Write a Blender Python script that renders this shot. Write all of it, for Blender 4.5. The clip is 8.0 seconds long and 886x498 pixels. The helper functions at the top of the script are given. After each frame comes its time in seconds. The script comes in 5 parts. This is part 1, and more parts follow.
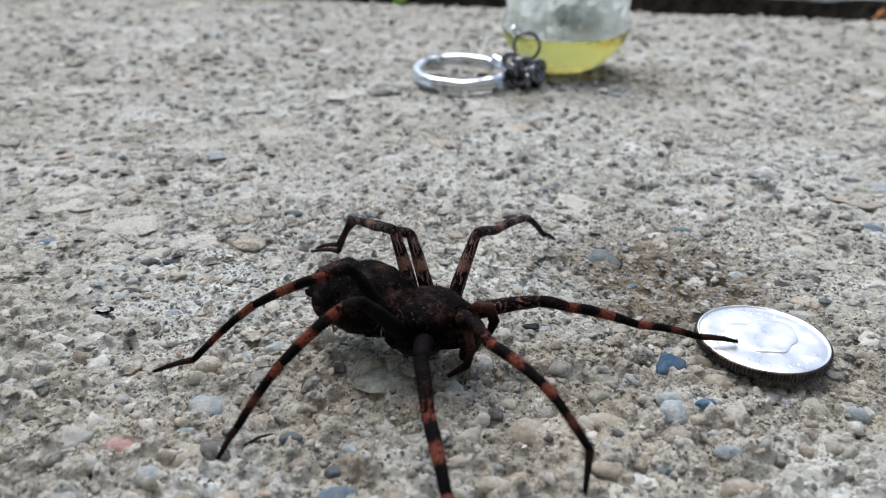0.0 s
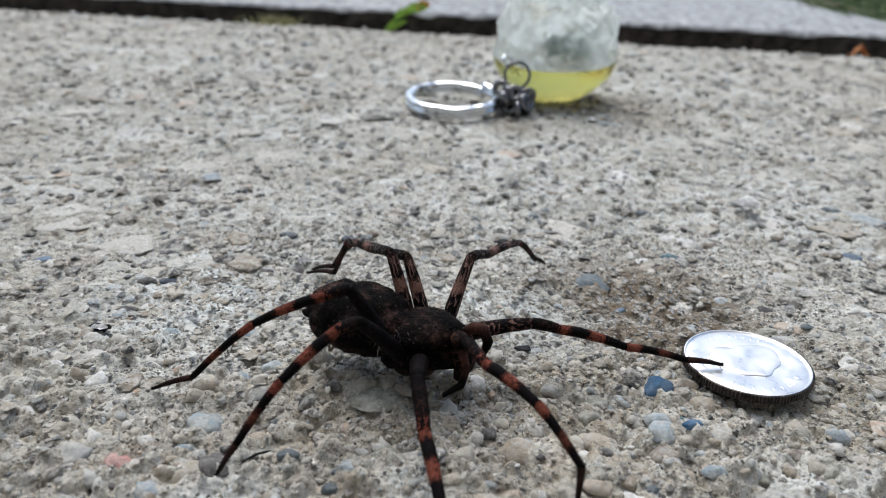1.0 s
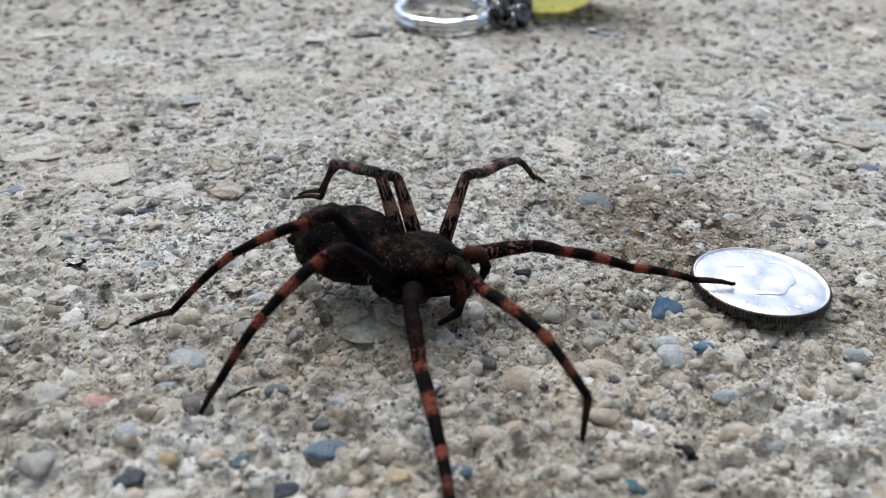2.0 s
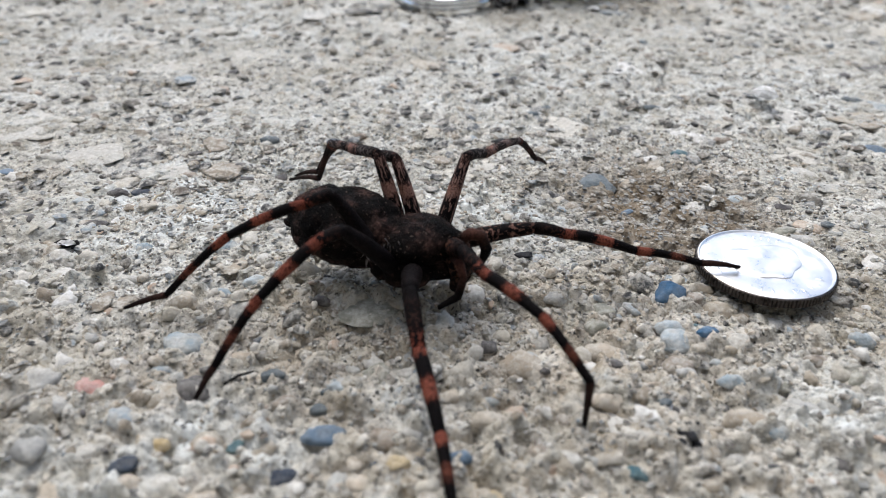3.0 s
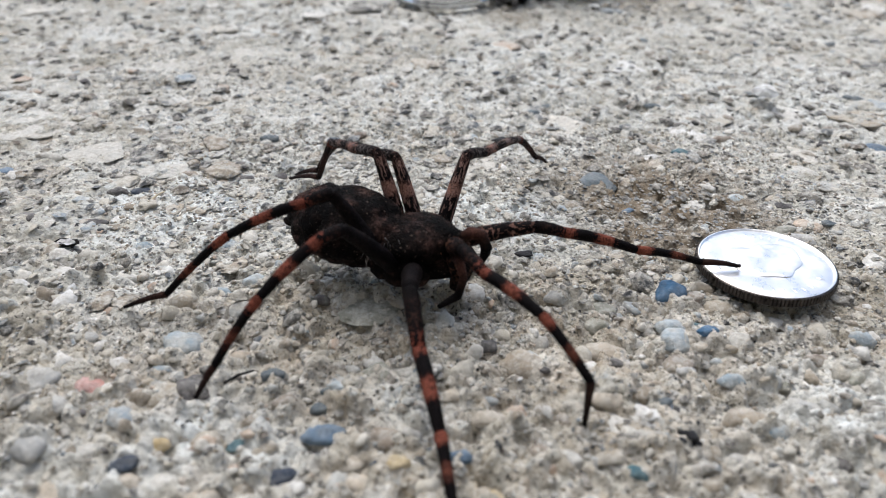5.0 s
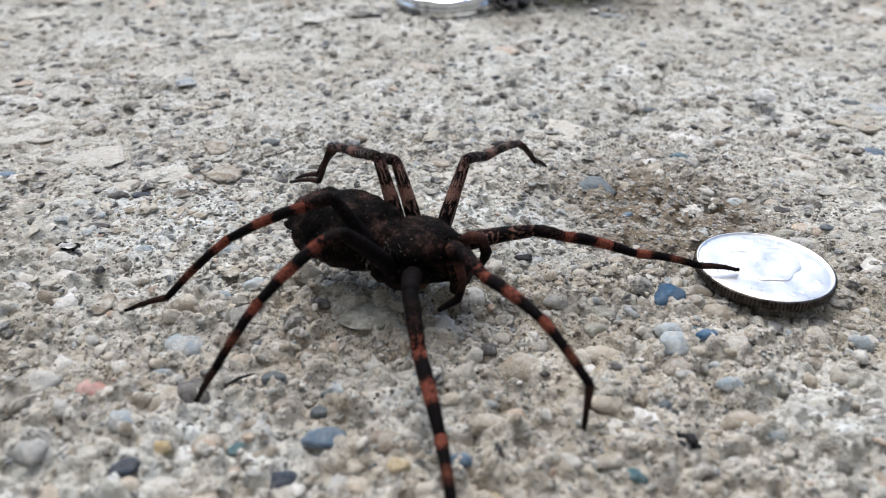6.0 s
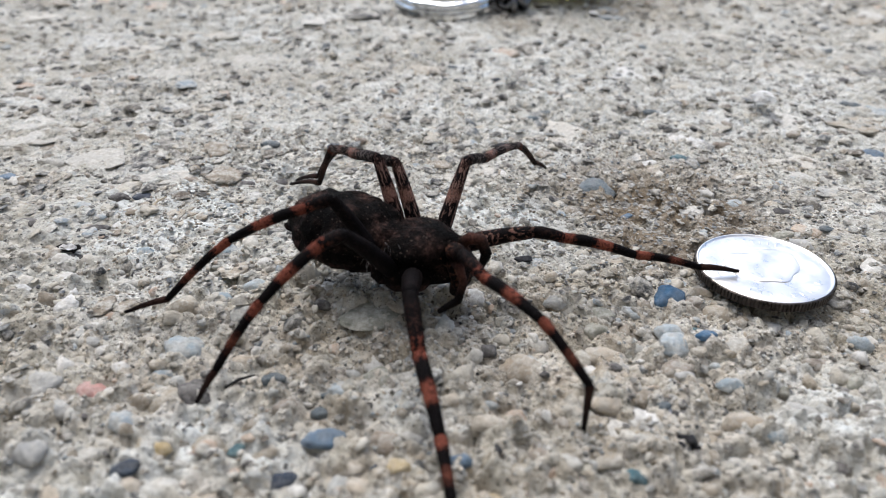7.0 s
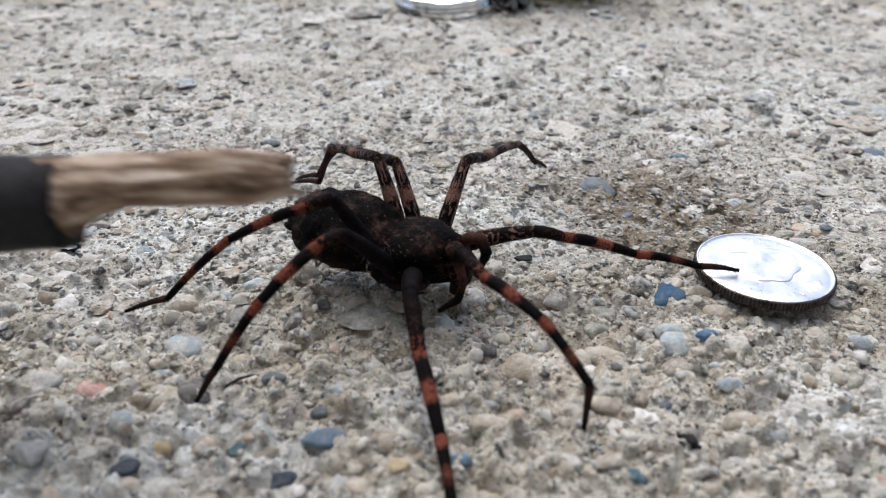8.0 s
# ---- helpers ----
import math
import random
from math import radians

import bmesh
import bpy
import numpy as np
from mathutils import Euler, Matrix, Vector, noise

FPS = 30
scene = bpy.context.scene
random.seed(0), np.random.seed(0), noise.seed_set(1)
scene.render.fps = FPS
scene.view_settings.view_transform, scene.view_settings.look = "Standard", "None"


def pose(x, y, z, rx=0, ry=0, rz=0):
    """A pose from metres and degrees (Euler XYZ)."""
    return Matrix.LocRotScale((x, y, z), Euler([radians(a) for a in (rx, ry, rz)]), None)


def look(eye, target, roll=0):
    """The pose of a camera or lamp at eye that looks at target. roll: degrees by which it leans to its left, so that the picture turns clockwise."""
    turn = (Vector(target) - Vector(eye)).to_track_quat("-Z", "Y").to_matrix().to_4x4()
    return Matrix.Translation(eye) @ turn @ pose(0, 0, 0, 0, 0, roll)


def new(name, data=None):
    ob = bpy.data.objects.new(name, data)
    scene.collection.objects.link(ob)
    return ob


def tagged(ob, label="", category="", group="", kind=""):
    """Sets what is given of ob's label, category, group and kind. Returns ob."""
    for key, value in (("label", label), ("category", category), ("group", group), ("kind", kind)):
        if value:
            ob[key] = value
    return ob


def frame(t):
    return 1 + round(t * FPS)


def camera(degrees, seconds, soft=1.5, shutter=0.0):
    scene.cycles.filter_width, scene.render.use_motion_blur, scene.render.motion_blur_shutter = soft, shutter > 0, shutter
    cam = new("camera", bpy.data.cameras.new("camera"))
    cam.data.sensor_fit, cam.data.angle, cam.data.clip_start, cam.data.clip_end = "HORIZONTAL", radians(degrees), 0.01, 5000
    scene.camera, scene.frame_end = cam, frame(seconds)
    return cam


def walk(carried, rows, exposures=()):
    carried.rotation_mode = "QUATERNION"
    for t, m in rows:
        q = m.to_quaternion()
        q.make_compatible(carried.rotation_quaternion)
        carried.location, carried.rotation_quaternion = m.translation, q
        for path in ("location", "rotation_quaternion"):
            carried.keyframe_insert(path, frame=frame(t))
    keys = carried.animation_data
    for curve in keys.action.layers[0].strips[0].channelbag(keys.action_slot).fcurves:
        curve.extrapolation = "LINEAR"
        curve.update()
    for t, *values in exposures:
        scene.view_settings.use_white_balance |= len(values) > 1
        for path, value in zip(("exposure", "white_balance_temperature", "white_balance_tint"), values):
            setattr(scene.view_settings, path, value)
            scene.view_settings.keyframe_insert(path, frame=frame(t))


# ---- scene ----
cam = camera(65.5, 8.0, soft=0.65, shutter=0.3)
PATH = [
    (0, 0.00001, 0.00000, 0.05735, 1.73, -27.61, 0.92),
    (0.2, 0.00007, -0.00077, 0.05777, 1.61, -26.82, 1.05),
    (0.5, -0.00067, -0.00251, 0.05837, 0.82, -25.24, 2.01),
    (1, -0.00132, -0.00248, 0.05832, 0.45, -25.57, 2.23),
    (1.2, -0.00155, -0.00272, 0.05838, 0.35, -25.32, 2.34),
    (1.5, -0.00087, -0.00089, 0.05695, -0.48, -27.29, 1.87),
    (1.7, -0.00077, 0.00114, 0.05555, 0.08, -29.68, 0.95),
    (2.8, -0.00073, 0.00449, 0.05414, 0.01, -33.10, 1.01),
    (3, -0.00077, 0.00466, 0.05388, -0.01, -33.26, 1.06),
    (3.5, -0.00074, 0.00513, 0.05365, 0.01, -33.75, 1.06),
    (4, -0.00081, 0.00537, 0.05368, -0.03, -33.99, 1.08),
    (4.5, -0.00080, 0.00504, 0.05374, -0.03, -33.62, 1.07),
    (4.7, -0.00076, 0.00490, 0.05387, 0.01, -33.50, 1.04),
    (5.8, -0.00077, 0.00465, 0.05399, 0.01, -33.24, 1.04),
    (6, -0.00079, 0.00451, 0.05411, -0.02, -33.11, 1.07),
    (6.5, -0.00078, 0.00435, 0.05412, -0.01, -32.91, 1.03),
    (7, -0.00077, 0.00434, 0.05410, -0.00, -32.92, 1.04),
    (7.5, -0.00076, 0.00422, 0.05421, 0.00, -32.81, 1.02),
    (8, -0.00080, 0.00442, 0.05411, -0.02, -33.02, 1.05),
]
walk(cam, [(t, pose(x, y, z, 90 + pitch, 0, yaw) @ pose(0, 0, 0, 0, 0, roll)) for t, x, y, z, yaw, pitch, roll in PATH],
     exposures=[(0, -0.26, 6140, 5), (1.5, -0.28, 6140, 5), (2.8, -0.08, 6260, 7), (4.5, -0.06, 6260, 7), (6, -0.05, 6260, 7), (8, -0.08, 6260, 8)])
# shallow focus of a small lens close to its subject
cam.data.dof.use_dof = True
cam.data.dof.focus_distance = 0.100
cam.data.dof.aperture_fstop = 25.0

# ---- light: a bright overcast sky ----
world = bpy.data.worlds.new("overcast_sky")
scene.world = world
world.use_nodes = True
wn = world.node_tree
sky = wn.nodes.new("ShaderNodeTexSky")
sky.sky_type = "NISHITA"
sky.sun_disc = False
sky.sun_elevation = radians(63)
sky.sun_rotation = radians(-21)
sky.air_density = 1.0
sky.dust_density = 4.0
sky.ozone_density = 1.0
wn.links.new(sky.outputs["Color"], wn.nodes["Background"].inputs["Color"])
wn.nodes["Background"].inputs["Strength"].default_value = 0.228

sun_data = bpy.data.lights.new("sun", "SUN")
sun_data.energy = 1.8
sun_data.angle = radians(44)
sun_data.color = (1.0, 0.98, 0.95)
sun = new("sun", sun_data)
sun.matrix_world = look((-0.16, 0.42, 0.88), (0, 0, 0))

# ---- small tools; lengths below are centimetres ----
CM = 0.01
ORIGIN = {}


def thing(name, x, y, z, label, category, group=""):
    ob = new(name)
    ob.location = (x * CM, y * CM, z * CM)
    ORIGIN[ob.name] = Vector((x, y, z))
    return tagged(ob, label, category, group)


def mesh_of(bm, name, material, origin, smooth=True):
    for v in bm.verts:
        v.co = (v.co - origin) * CM
    data = bpy.data.meshes.new(name)
    bm.to_mesh(data)
    bm.free()
    for m in material if isinstance(material, (list, tuple)) else [material]:
        data.materials.append(m)
    if smooth:
        data.polygons.foreach_set("use_smooth", [True] * len(data.polygons))
    data.update()
    return data


def part(name, bm, material, parent, label="", smooth=True):
    origin = ORIGIN[parent.name]
    ob = new(name, mesh_of(bm, name, material, origin, smooth))
    ob.parent = parent
    ORIGIN[ob.name] = origin
    return tagged(ob, label)


def lattice(ix, iy, seed):
    h = (ix * 374761393 + iy * 668265263 + seed * 974634777) & 0x7FFFFFFF
    h = ((h ^ (h >> 13)) * 1274126177) & 0x7FFFFFFF
    return ((h ^ (h >> 16)) & 0xFFFF) / 65535.0


def patches(x, y, size, seed):
    """Smooth random values from 0 to 1 over a plane, with features of that size."""
    u, v = np.asarray(x, float) / size, np.asarray(y, float) / size
    ix, iy = np.floor(u).astype(np.int64), np.floor(v).astype(np.int64)
    fx, fy = u - ix, v - iy
    fx, fy = fx * fx * (3 - 2 * fx), fy * fy * (3 - 2 * fy)
    a, b = lattice(ix, iy, seed), lattice(ix + 1, iy, seed)
    c, d = lattice(ix, iy + 1, seed), lattice(ix + 1, iy + 1, seed)
    return (a * (1 - fx) + b * fx) * (1 - fy) + (c * (1 - fx) + d * fx) * fy


def lumps(x, y, size, seed, share):
    """Rounded stones under the skin of the cement: domes from 0 to 1, close together, of uneven size and height."""
    u, v = np.asarray(x, float) / size, np.asarray(y, float) / size
    ix, iy = np.floor(u).astype(np.int64), np.floor(v).astype(np.int64)
    best = np.zeros(np.broadcast(u, v).shape)
    for i in (-1, 0, 1):
        for j in (-1, 0, 1):
            a, b = ix + i, iy + j
            du, dv = u - a - lattice(a, b, seed), v - b - lattice(a, b, seed + 1)
            turn = lattice(a, b, seed + 2) * math.pi
            c, s = np.cos(turn), np.sin(turn)
            pu, pv = du * c + dv * s, (dv * c - du * s) * (1.15 + 0.9 * lattice(a, b, seed + 3))
            r = 0.38 + 0.42 * lattice(a, b, seed + 4)
            dome = np.sqrt(np.clip(1 - (pu * pu + pv * pv) / (r * r), 0, 1))
            height = np.where(lattice(a, b, seed + 5) < share, 0.35 + 0.65 * lattice(a, b, seed + 6), 0)
            best = np.maximum(best, dome * height)
    return best


def relief(x, y):
    """Height of the worn concrete in centimetres."""
    x, y = np.asarray(x, float), np.asarray(y, float)
    z = 0.05 * (patches(x, y, 3.1, 1) - 0.5) + 0.05 * (patches(x, y, 0.9, 2) - 0.5)
    wx, wy = x + 0.12 * patches(x, y, 0.17, 7), y + 0.12 * patches(x, y, 0.17, 17)
    rough = 0.09 * (patches(wx, wy, 0.33, 3) - 0.5) + 0.05 * (patches(wx, wy, 0.14, 4) - 0.5)
    rough = rough + 0.125 * lumps(wx, wy, 0.52, 60, 0.75) + 0.095 * lumps(wx, wy, 0.27, 70, 0.85) - 0.085
    # flaked ledges
    flake_top = patches(wx, wy, 0.75, 13) * 5
    step = flake_top - np.floor(flake_top)
    rough = rough + 0.03 * (np.floor(flake_top) + np.clip(step * 6, 0, 1) - 2.6)
    # scoured near the edge, better kept farther in
    worn = 0.42 + 0.83 / (1 + np.exp((y - 7.6 + 1.6 * (patches(x, y, 2.3, 23) - 0.5)) * 1.6))
    z = z + worn * rough * (1 - 0.6 * np.exp(-((((x - 4.26) ** 2 + (y - 8.17) ** 2) / 0.9) ** 2)))
    z = z + 0.055 * (0.35 + 0.65 * worn) * (lumps(x, y, 0.13, 80, 0.8) - 0.4) + 0.018 * (np.sqrt(patches(wx, wy, 0.07, 5)) - 0.6)
    pits = np.clip(patches(wx, wy, 0.16, 9) - 0.60, 0, 1) * np.clip(patches(x, y, 1.7, 8) * 2 - 0.2, 0, 1)
    wide = np.clip(patches(wx, wy, 0.34, 19) - 0.66, 0, 1)
    hollow = np.exp(-(((x - 3.3) / 1.5) ** 2 + ((y - 9.9) / 1.2) ** 2))
    return z - 0.45 * pits - 0.15 * wide - 0.07 * hollow


# ---- materials ----
def material(name, rough=0.8, metal=0.0):
    m = bpy.data.materials.new(name)
    m.use_nodes = True
    s = m.node_tree.nodes["Principled BSDF"]
    s.inputs["Roughness"].default_value = rough
    s.inputs["Metallic"].default_value = metal
    return m, m.node_tree, s


def node(tree, kind, **values):
    n = tree.nodes.new(kind)
    for key, value in values.items():
        n.inputs[key].default_value = value
    return n


def coords(tree):
    return tree.nodes.new("ShaderNodeTexCoord").outputs["Object"]


def noise_at(tree, vec, size_cm, detail=4.0, rough=0.6):
    n = node(tree, "ShaderNodeTexNoise", Scale=1 / (size_cm * CM), Detail=detail, Roughness=rough)
    tree.links.new(vec, n.inputs["Vector"])
    return n.outputs["Fac"]


def ramp(tree, fac, *stops, step=False):
    n = tree.nodes.new("ShaderNodeValToRGB")
    e = n.color_ramp.elements
    while len(e) < len(stops):
        e.new(0.5)
    for el, (at, col) in zip(e, stops):
        el.position, el.color = at, (*col, 1.0) if len(col) == 3 else col
    if step:
        n.color_ramp.interpolation = "CONSTANT"
    tree.links.new(fac, n.inputs["Fac"])
    return n.outputs["Color"]


def mixed(tree, fac, a, b, how="MIX"):
    n = tree.nodes.new("ShaderNodeMix")
    n.data_type, n.blend_type = "RGBA", how
    for socket, value in ((n.inputs[0], fac), (n.inputs[6], a), (n.inputs[7], b)):
        if isinstance(value, (int, float)):
            socket.default_value = value
        elif isinstance(value, tuple):
            socket.default_value = (*value, 1.0)
        else:
            tree.links.new(value, socket)
    return n.outputs[2]


def bumped(tree, shader, height, depth_cm, strength=1.0, onto=None):
    b = node(tree, "ShaderNodeBump", Strength=strength, Distance=depth_cm * CM)
    tree.links.new(height, b.inputs["Height"])
    if onto is not None:
        tree.links.new(onto, b.inputs["Normal"])
    tree.links.new(b.outputs["Normal"], shader.inputs["Normal"])
    return b.outputs["Normal"]


def grey(v):
    return (v, v, v)


def spot(tree, vec, x, y, radius, strength=1.0):
    """1 at a place of the slab, falling to 0 at that radius, with a ragged rim."""
    d = tree.nodes.new("ShaderNodeVectorMath")
    d.operation = "DISTANCE"
    d.inputs[1].default_value = (x * CM, y * CM, 0)
    tree.links.new(vec, d.inputs[0])
    r = tree.nodes.new("ShaderNodeMapRange")
    r.inputs["From Min"].default_value, r.inputs["From Max"].default_value = radius * CM, radius * CM * 0.2
    tree.links.new(d.outputs["Value"], r.inputs["Value"])
    m = tree.nodes.new("ShaderNodeMath")
    m.operation = "MULTIPLY"
    tree.links.new(r.outputs["Result"], m.inputs[0])
    tree.links.new(ramp(tree, noise_at(tree, vec, 0.5, 6.0, 0.7), (0.38, grey(0)), (0.64, grey(strength))), m.inputs[1])
    return m.outputs[0]


def concrete_material():
    m, t, s = material("weathered_concrete", 0.92)
    v = coords(t)
    col = ramp(t, noise_at(t, v, 2.2, 5.0), (0.32, (0.40, 0.375, 0.315)), (0.5, (0.57, 0.555, 0.505)), (0.66, (0.74, 0.74, 0.715)))
    col = mixed(t, 0.75, col, ramp(t, noise_at(t, v, 0.45, 5.0), (0.34, (0.45, 0.43, 0.37)), (0.5, (0.80, 0.79, 0.75)), (0.66, (1.0, 1.0, 0.98))), "MULTIPLY")
    # sand grains in the cement
    cells = node(t, "ShaderNodeTexVoronoi", Scale=1 / (0.09 * CM), Randomness=1.0)
    t.links.new(v, cells.inputs["Vector"])
    pick = t.nodes.new("ShaderNodeSeparateColor")
    t.links.new(cells.outputs["Color"], pick.inputs["Color"])
    grains = ramp(t, pick.outputs["Red"], (0.0, (0.13, 0.125, 0.12)), (0.1, (0.36, 0.30, 0.22)), (0.25, (0.55, 0.50, 0.42)), (0.5, (0.50, 0.50, 0.48)), (0.72, (0.70, 0.67, 0.61)), (0.9, (0.30, 0.36, 0.42)), (0.95, (0.88, 0.87, 0.85)), step=True)
    col = mixed(t, ramp(t, noise_at(t, v, 0.35, 3.0), (0.4, grey(0.08)), (0.65, grey(0.5))), col, grains)
    # brown earth rubbed into the cement
    col = mixed(t, ramp(t, noise_at(t, v, 0.55, 5.0, 0.65), (0.53, grey(0)), (0.68, grey(0.6))), col, (0.38, 0.325, 0.26))
    for x, y, r in ((-3.5, 5.6, 3.2), (0.6, 5.2, 3.2), (3.2, 6.0, 3.2), (-1.2, 6.6, 2.4), (1.6, 7.2, 2.2)):
        col = mixed(t, spot(t, v, x, y, r, 0.75), col, mixed(t, 0.34, col, (0.47, 0.36, 0.25)))
    # the colour darkens where the fine bump is low, as shade does
    fine = noise_at(t, v, 0.05, 3.0, 0.7)
    col = mixed(t, 0.45, col, ramp(t, fine, (0.33, grey(0.22)), (0.46, grey(0.95)), (0.7, grey(1.15))), "MULTIPLY")
    # tiny pits as dark specks: their shade is put into the colour
    pit_shade = ramp(t, noise_at(t, v, 0.045, 2.0, 0.5), (0.33, grey(1)), (0.39, grey(0)))
    pit_shade = mixed(t, ramp(t, noise_at(t, v, 0.8, 4.0), (0.40, grey(0.0)), (0.58, grey(1))), grey(0.0), pit_shade)
    col = mixed(t, pit_shade, col, (0.075, 0.068, 0.055))
    # lime bloom; the wide far spots also paint in that field's brighter light
    for x, y, r in ((-4.2, 9.6, 2.6), (-9.0, 14.0, 3.0), (3.0, 17.0, 4.0), (8.0, 15.0, 3.0), (-5.0, 20.0, 4.0), (9.0, 26.0, 5.0), (4.2, 5.6, 1.2), (-3.6, 4.4, 1.2), (1.5, 9.4, 1.4), (-2.5, 5.3, 0.8), (-1.7, 5.0, 0.7), (0.2, 9.9, 1.0), (-0.4, 5.7, 0.7), (1.2, 13.5, 5.0), (7.0, 14.0, 5.0), (-3.5, 13.0, 4.5), (1.0, 20.0, 6.0), (9.0, 20.0, 6.0), (-9.0, 20.0, 6.0), (-1.0, 28.0, 8.0), (8.0, 32.0, 8.0), (-12.0, 30.0, 8.0)):
        col = mixed(t, spot(t, v, x, y, r, 0.9 if r < 2.7 else 0.4), col, (0.74, 0.775, 0.77))
    # brown earth patches; in the hollow they also paint the shade of its roughness
    for x, y, r in ((3.6, 10.2, 2.1), (3.0, 9.2, 1.3), (3.4, 9.7, 1.6), (4.2, 9.5, 1.4), (2.7, 10.4, 1.6), (3.5, 10.8, 1.8), (6.0, 24.0, 3.0), (1.9, 21.2, 1.2)):
        col = mixed(t, spot(t, v, x, y, r, 2.0), col, mixed(t, 0.62, col, (0.18, 0.14, 0.095)))
    t.links.new(col, s.inputs["Base Color"])
    h = node(t, "ShaderNodeMath")
    h.operation = "ADD"
    t.links.new(fine, h.inputs[0])
    t.links.new(noise_at(t, v, 0.16, 4.0, 0.65), h.inputs[1])
    n = bumped(t, s, h.outputs[0], 0.05, 1.0)
    crumbs = node(t, "ShaderNodeTexVoronoi", Scale=1 / (0.11 * CM), Randomness=1.0)
    t.links.new(v, crumbs.inputs["Vector"])
    inv = node(t, "ShaderNodeMath")
    inv.operation = "SUBTRACT"
    inv.inputs[0].default_value = 1.0
    t.links.new(crumbs.outputs["Distance"], inv.inputs[1])
    bumped(t, s, inv.outputs[0], 0.04, 0.8, n)
    return m


def stone_finish(m, t, s, v, col, dusty=0.55):
    col = mixed(t, 0.55, col, ramp(t, noise_at(t, v, 0.09, 5.0, 0.7), (0.3, grey(0.45)), (0.5, grey(0.95)), (0.72, grey(1.3))), "MULTIPLY")
    dust = ramp(t, noise_at(t, v, 0.2, 6.0, 0.75), (0.42, grey(0)), (0.58, grey(min(1.0, dusty * 1.2))))
    col = mixed(t, dust, col, ramp(t, noise_at(t, v, 0.06, 4.0, 0.7), (0.35, (0.34, 0.31, 0.26)), (0.6, (0.62, 0.605, 0.56))))
    t.links.new(col, s.inputs["Base Color"])
    bumped(t, s, noise_at(t, v, 0.07, 5.0, 0.75), 0.03, 1.0)
    return m


def place_coords(tree):
    return tree.nodes.new("ShaderNodeNewGeometry").outputs["Position"]


def stone_material(name, dark, light, dusty=0.5):
    m, t, s = material(name, 0.78)
    v = place_coords(t)
    info = t.nodes.new("ShaderNodeObjectInfo")
    col = mixed(t, info.outputs["Random"], dark, light)
    return stone_finish(m, t, s, v, mixed(t, 0.35, col, ramp(t, noise_at(t, v, 0.14, 3.0), (0.4, dark), (0.6, light))), dusty)


GRAVEL = ((0.0, (0.04, 0.042, 0.045)), (0.07, (0.13, 0.12, 0.105)), (0.15, (0.25, 0.21, 0.16)), (0.25, (0.38, 0.33, 0.26)), (0.40, (0.49, 0.455, 0.385)), (0.56, (0.40, 0.405, 0.39)), (0.67, (0.56, 0.535, 0.48)), (0.79, (0.62, 0.605, 0.57)), (0.89, (0.28, 0.33, 0.37)), (0.93, (0.46, 0.35, 0.27)), (0.96, (0.70, 0.695, 0.68)))


# dark tones of grit, used for the shade of pits too
GRIT_PITS = ((0.0, (0.03, 0.03, 0.032)), (0.3, (0.07, 0.065, 0.06)), (0.55, (0.12, 0.10, 0.08)), (0.75, (0.10, 0.115, 0.13)), (0.9, (0.20, 0.17, 0.13)))


def gravel_material(name, each, stops=GRAVEL):
    """Grains of mixed colours, one for each stone."""
    m, t, s = material(name, 0.85)
    v = place_coords(t)
    if each:
        fac = t.nodes.new("ShaderNodeObjectInfo").outputs["Random"]
    else:
        fac = t.nodes.new("ShaderNodeNewGeometry").outputs["Random Per Island"]
    return stone_finish(m, t, s, v, ramp(t, fac, *stops, step=True), 0.6)


def dull(s, level):
    s.inputs["Specular IOR Level"].default_value = level


def chitin_material(name, stops, mottle=(), gloss=0.5, sheen_streaks=None):
    """Hairy banded skin of a leg; the bands follow the length of the segment, ragged at their rims."""
    m, t, s = material(name, gloss)
    dull(s, 0.035)
    v = coords(t)
    along = t.nodes.new("ShaderNodeAttribute")
    along.attribute_name = "along"
    shift = node(t, "ShaderNodeMath")
    shift.operation = "MULTIPLY_ADD"
    t.links.new(noise_at(t, v, 0.05, 4.0, 0.7), shift.inputs[0])
    shift.inputs[1].default_value = 0.36
    t.links.new(along.outputs["Fac"], shift.inputs[2])
    less = node(t, "ShaderNodeMath")
    less.operation = "SUBTRACT"
    t.links.new(shift.outputs[0], less.inputs[0])
    less.inputs[1].default_value = 0.18
    col = ramp(t, less.outputs[0], *stops)
    # pale lengthwise streaks: mottling, and hair sheen put into the colour
    if sheen_streaks:
        skin = t.nodes.new("ShaderNodeAttribute")
        skin.attribute_name = "skin"
        stretch = t.nodes.new("ShaderNodeMapping")
        stretch.inputs["Scale"].default_value = (0.22, 1, 1)
        t.links.new(skin.outputs["Vector"], stretch.inputs["Vector"])
        lines = ramp(t, noise_at(t, stretch.outputs["Vector"], 0.03, 2.0, 0.6), (0.54, grey(0)), (0.60, grey(1)))
        col = mixed(t, lines, col, sheen_streaks)
    for size, low, high, colour in mottle:
        blot = ramp(t, noise_at(t, v, size, 3.0, 0.6), (low, grey(0)), (high, grey(1)))
        col = mixed(t, blot, col, colour)
    col = mixed(t, 0.85, col, ramp(t, noise_at(t, v, 0.022, 3.0, 0.75), (0.32, grey(0.2)), (0.5, grey(0.9)), (0.68, grey(1.6))), "MULTIPLY")
    t.links.new(col, s.inputs["Base Color"])
    bumped(t, s, noise_at(t, v, 0.018, 3.0, 0.8), 0.012, 1.0)
    return m


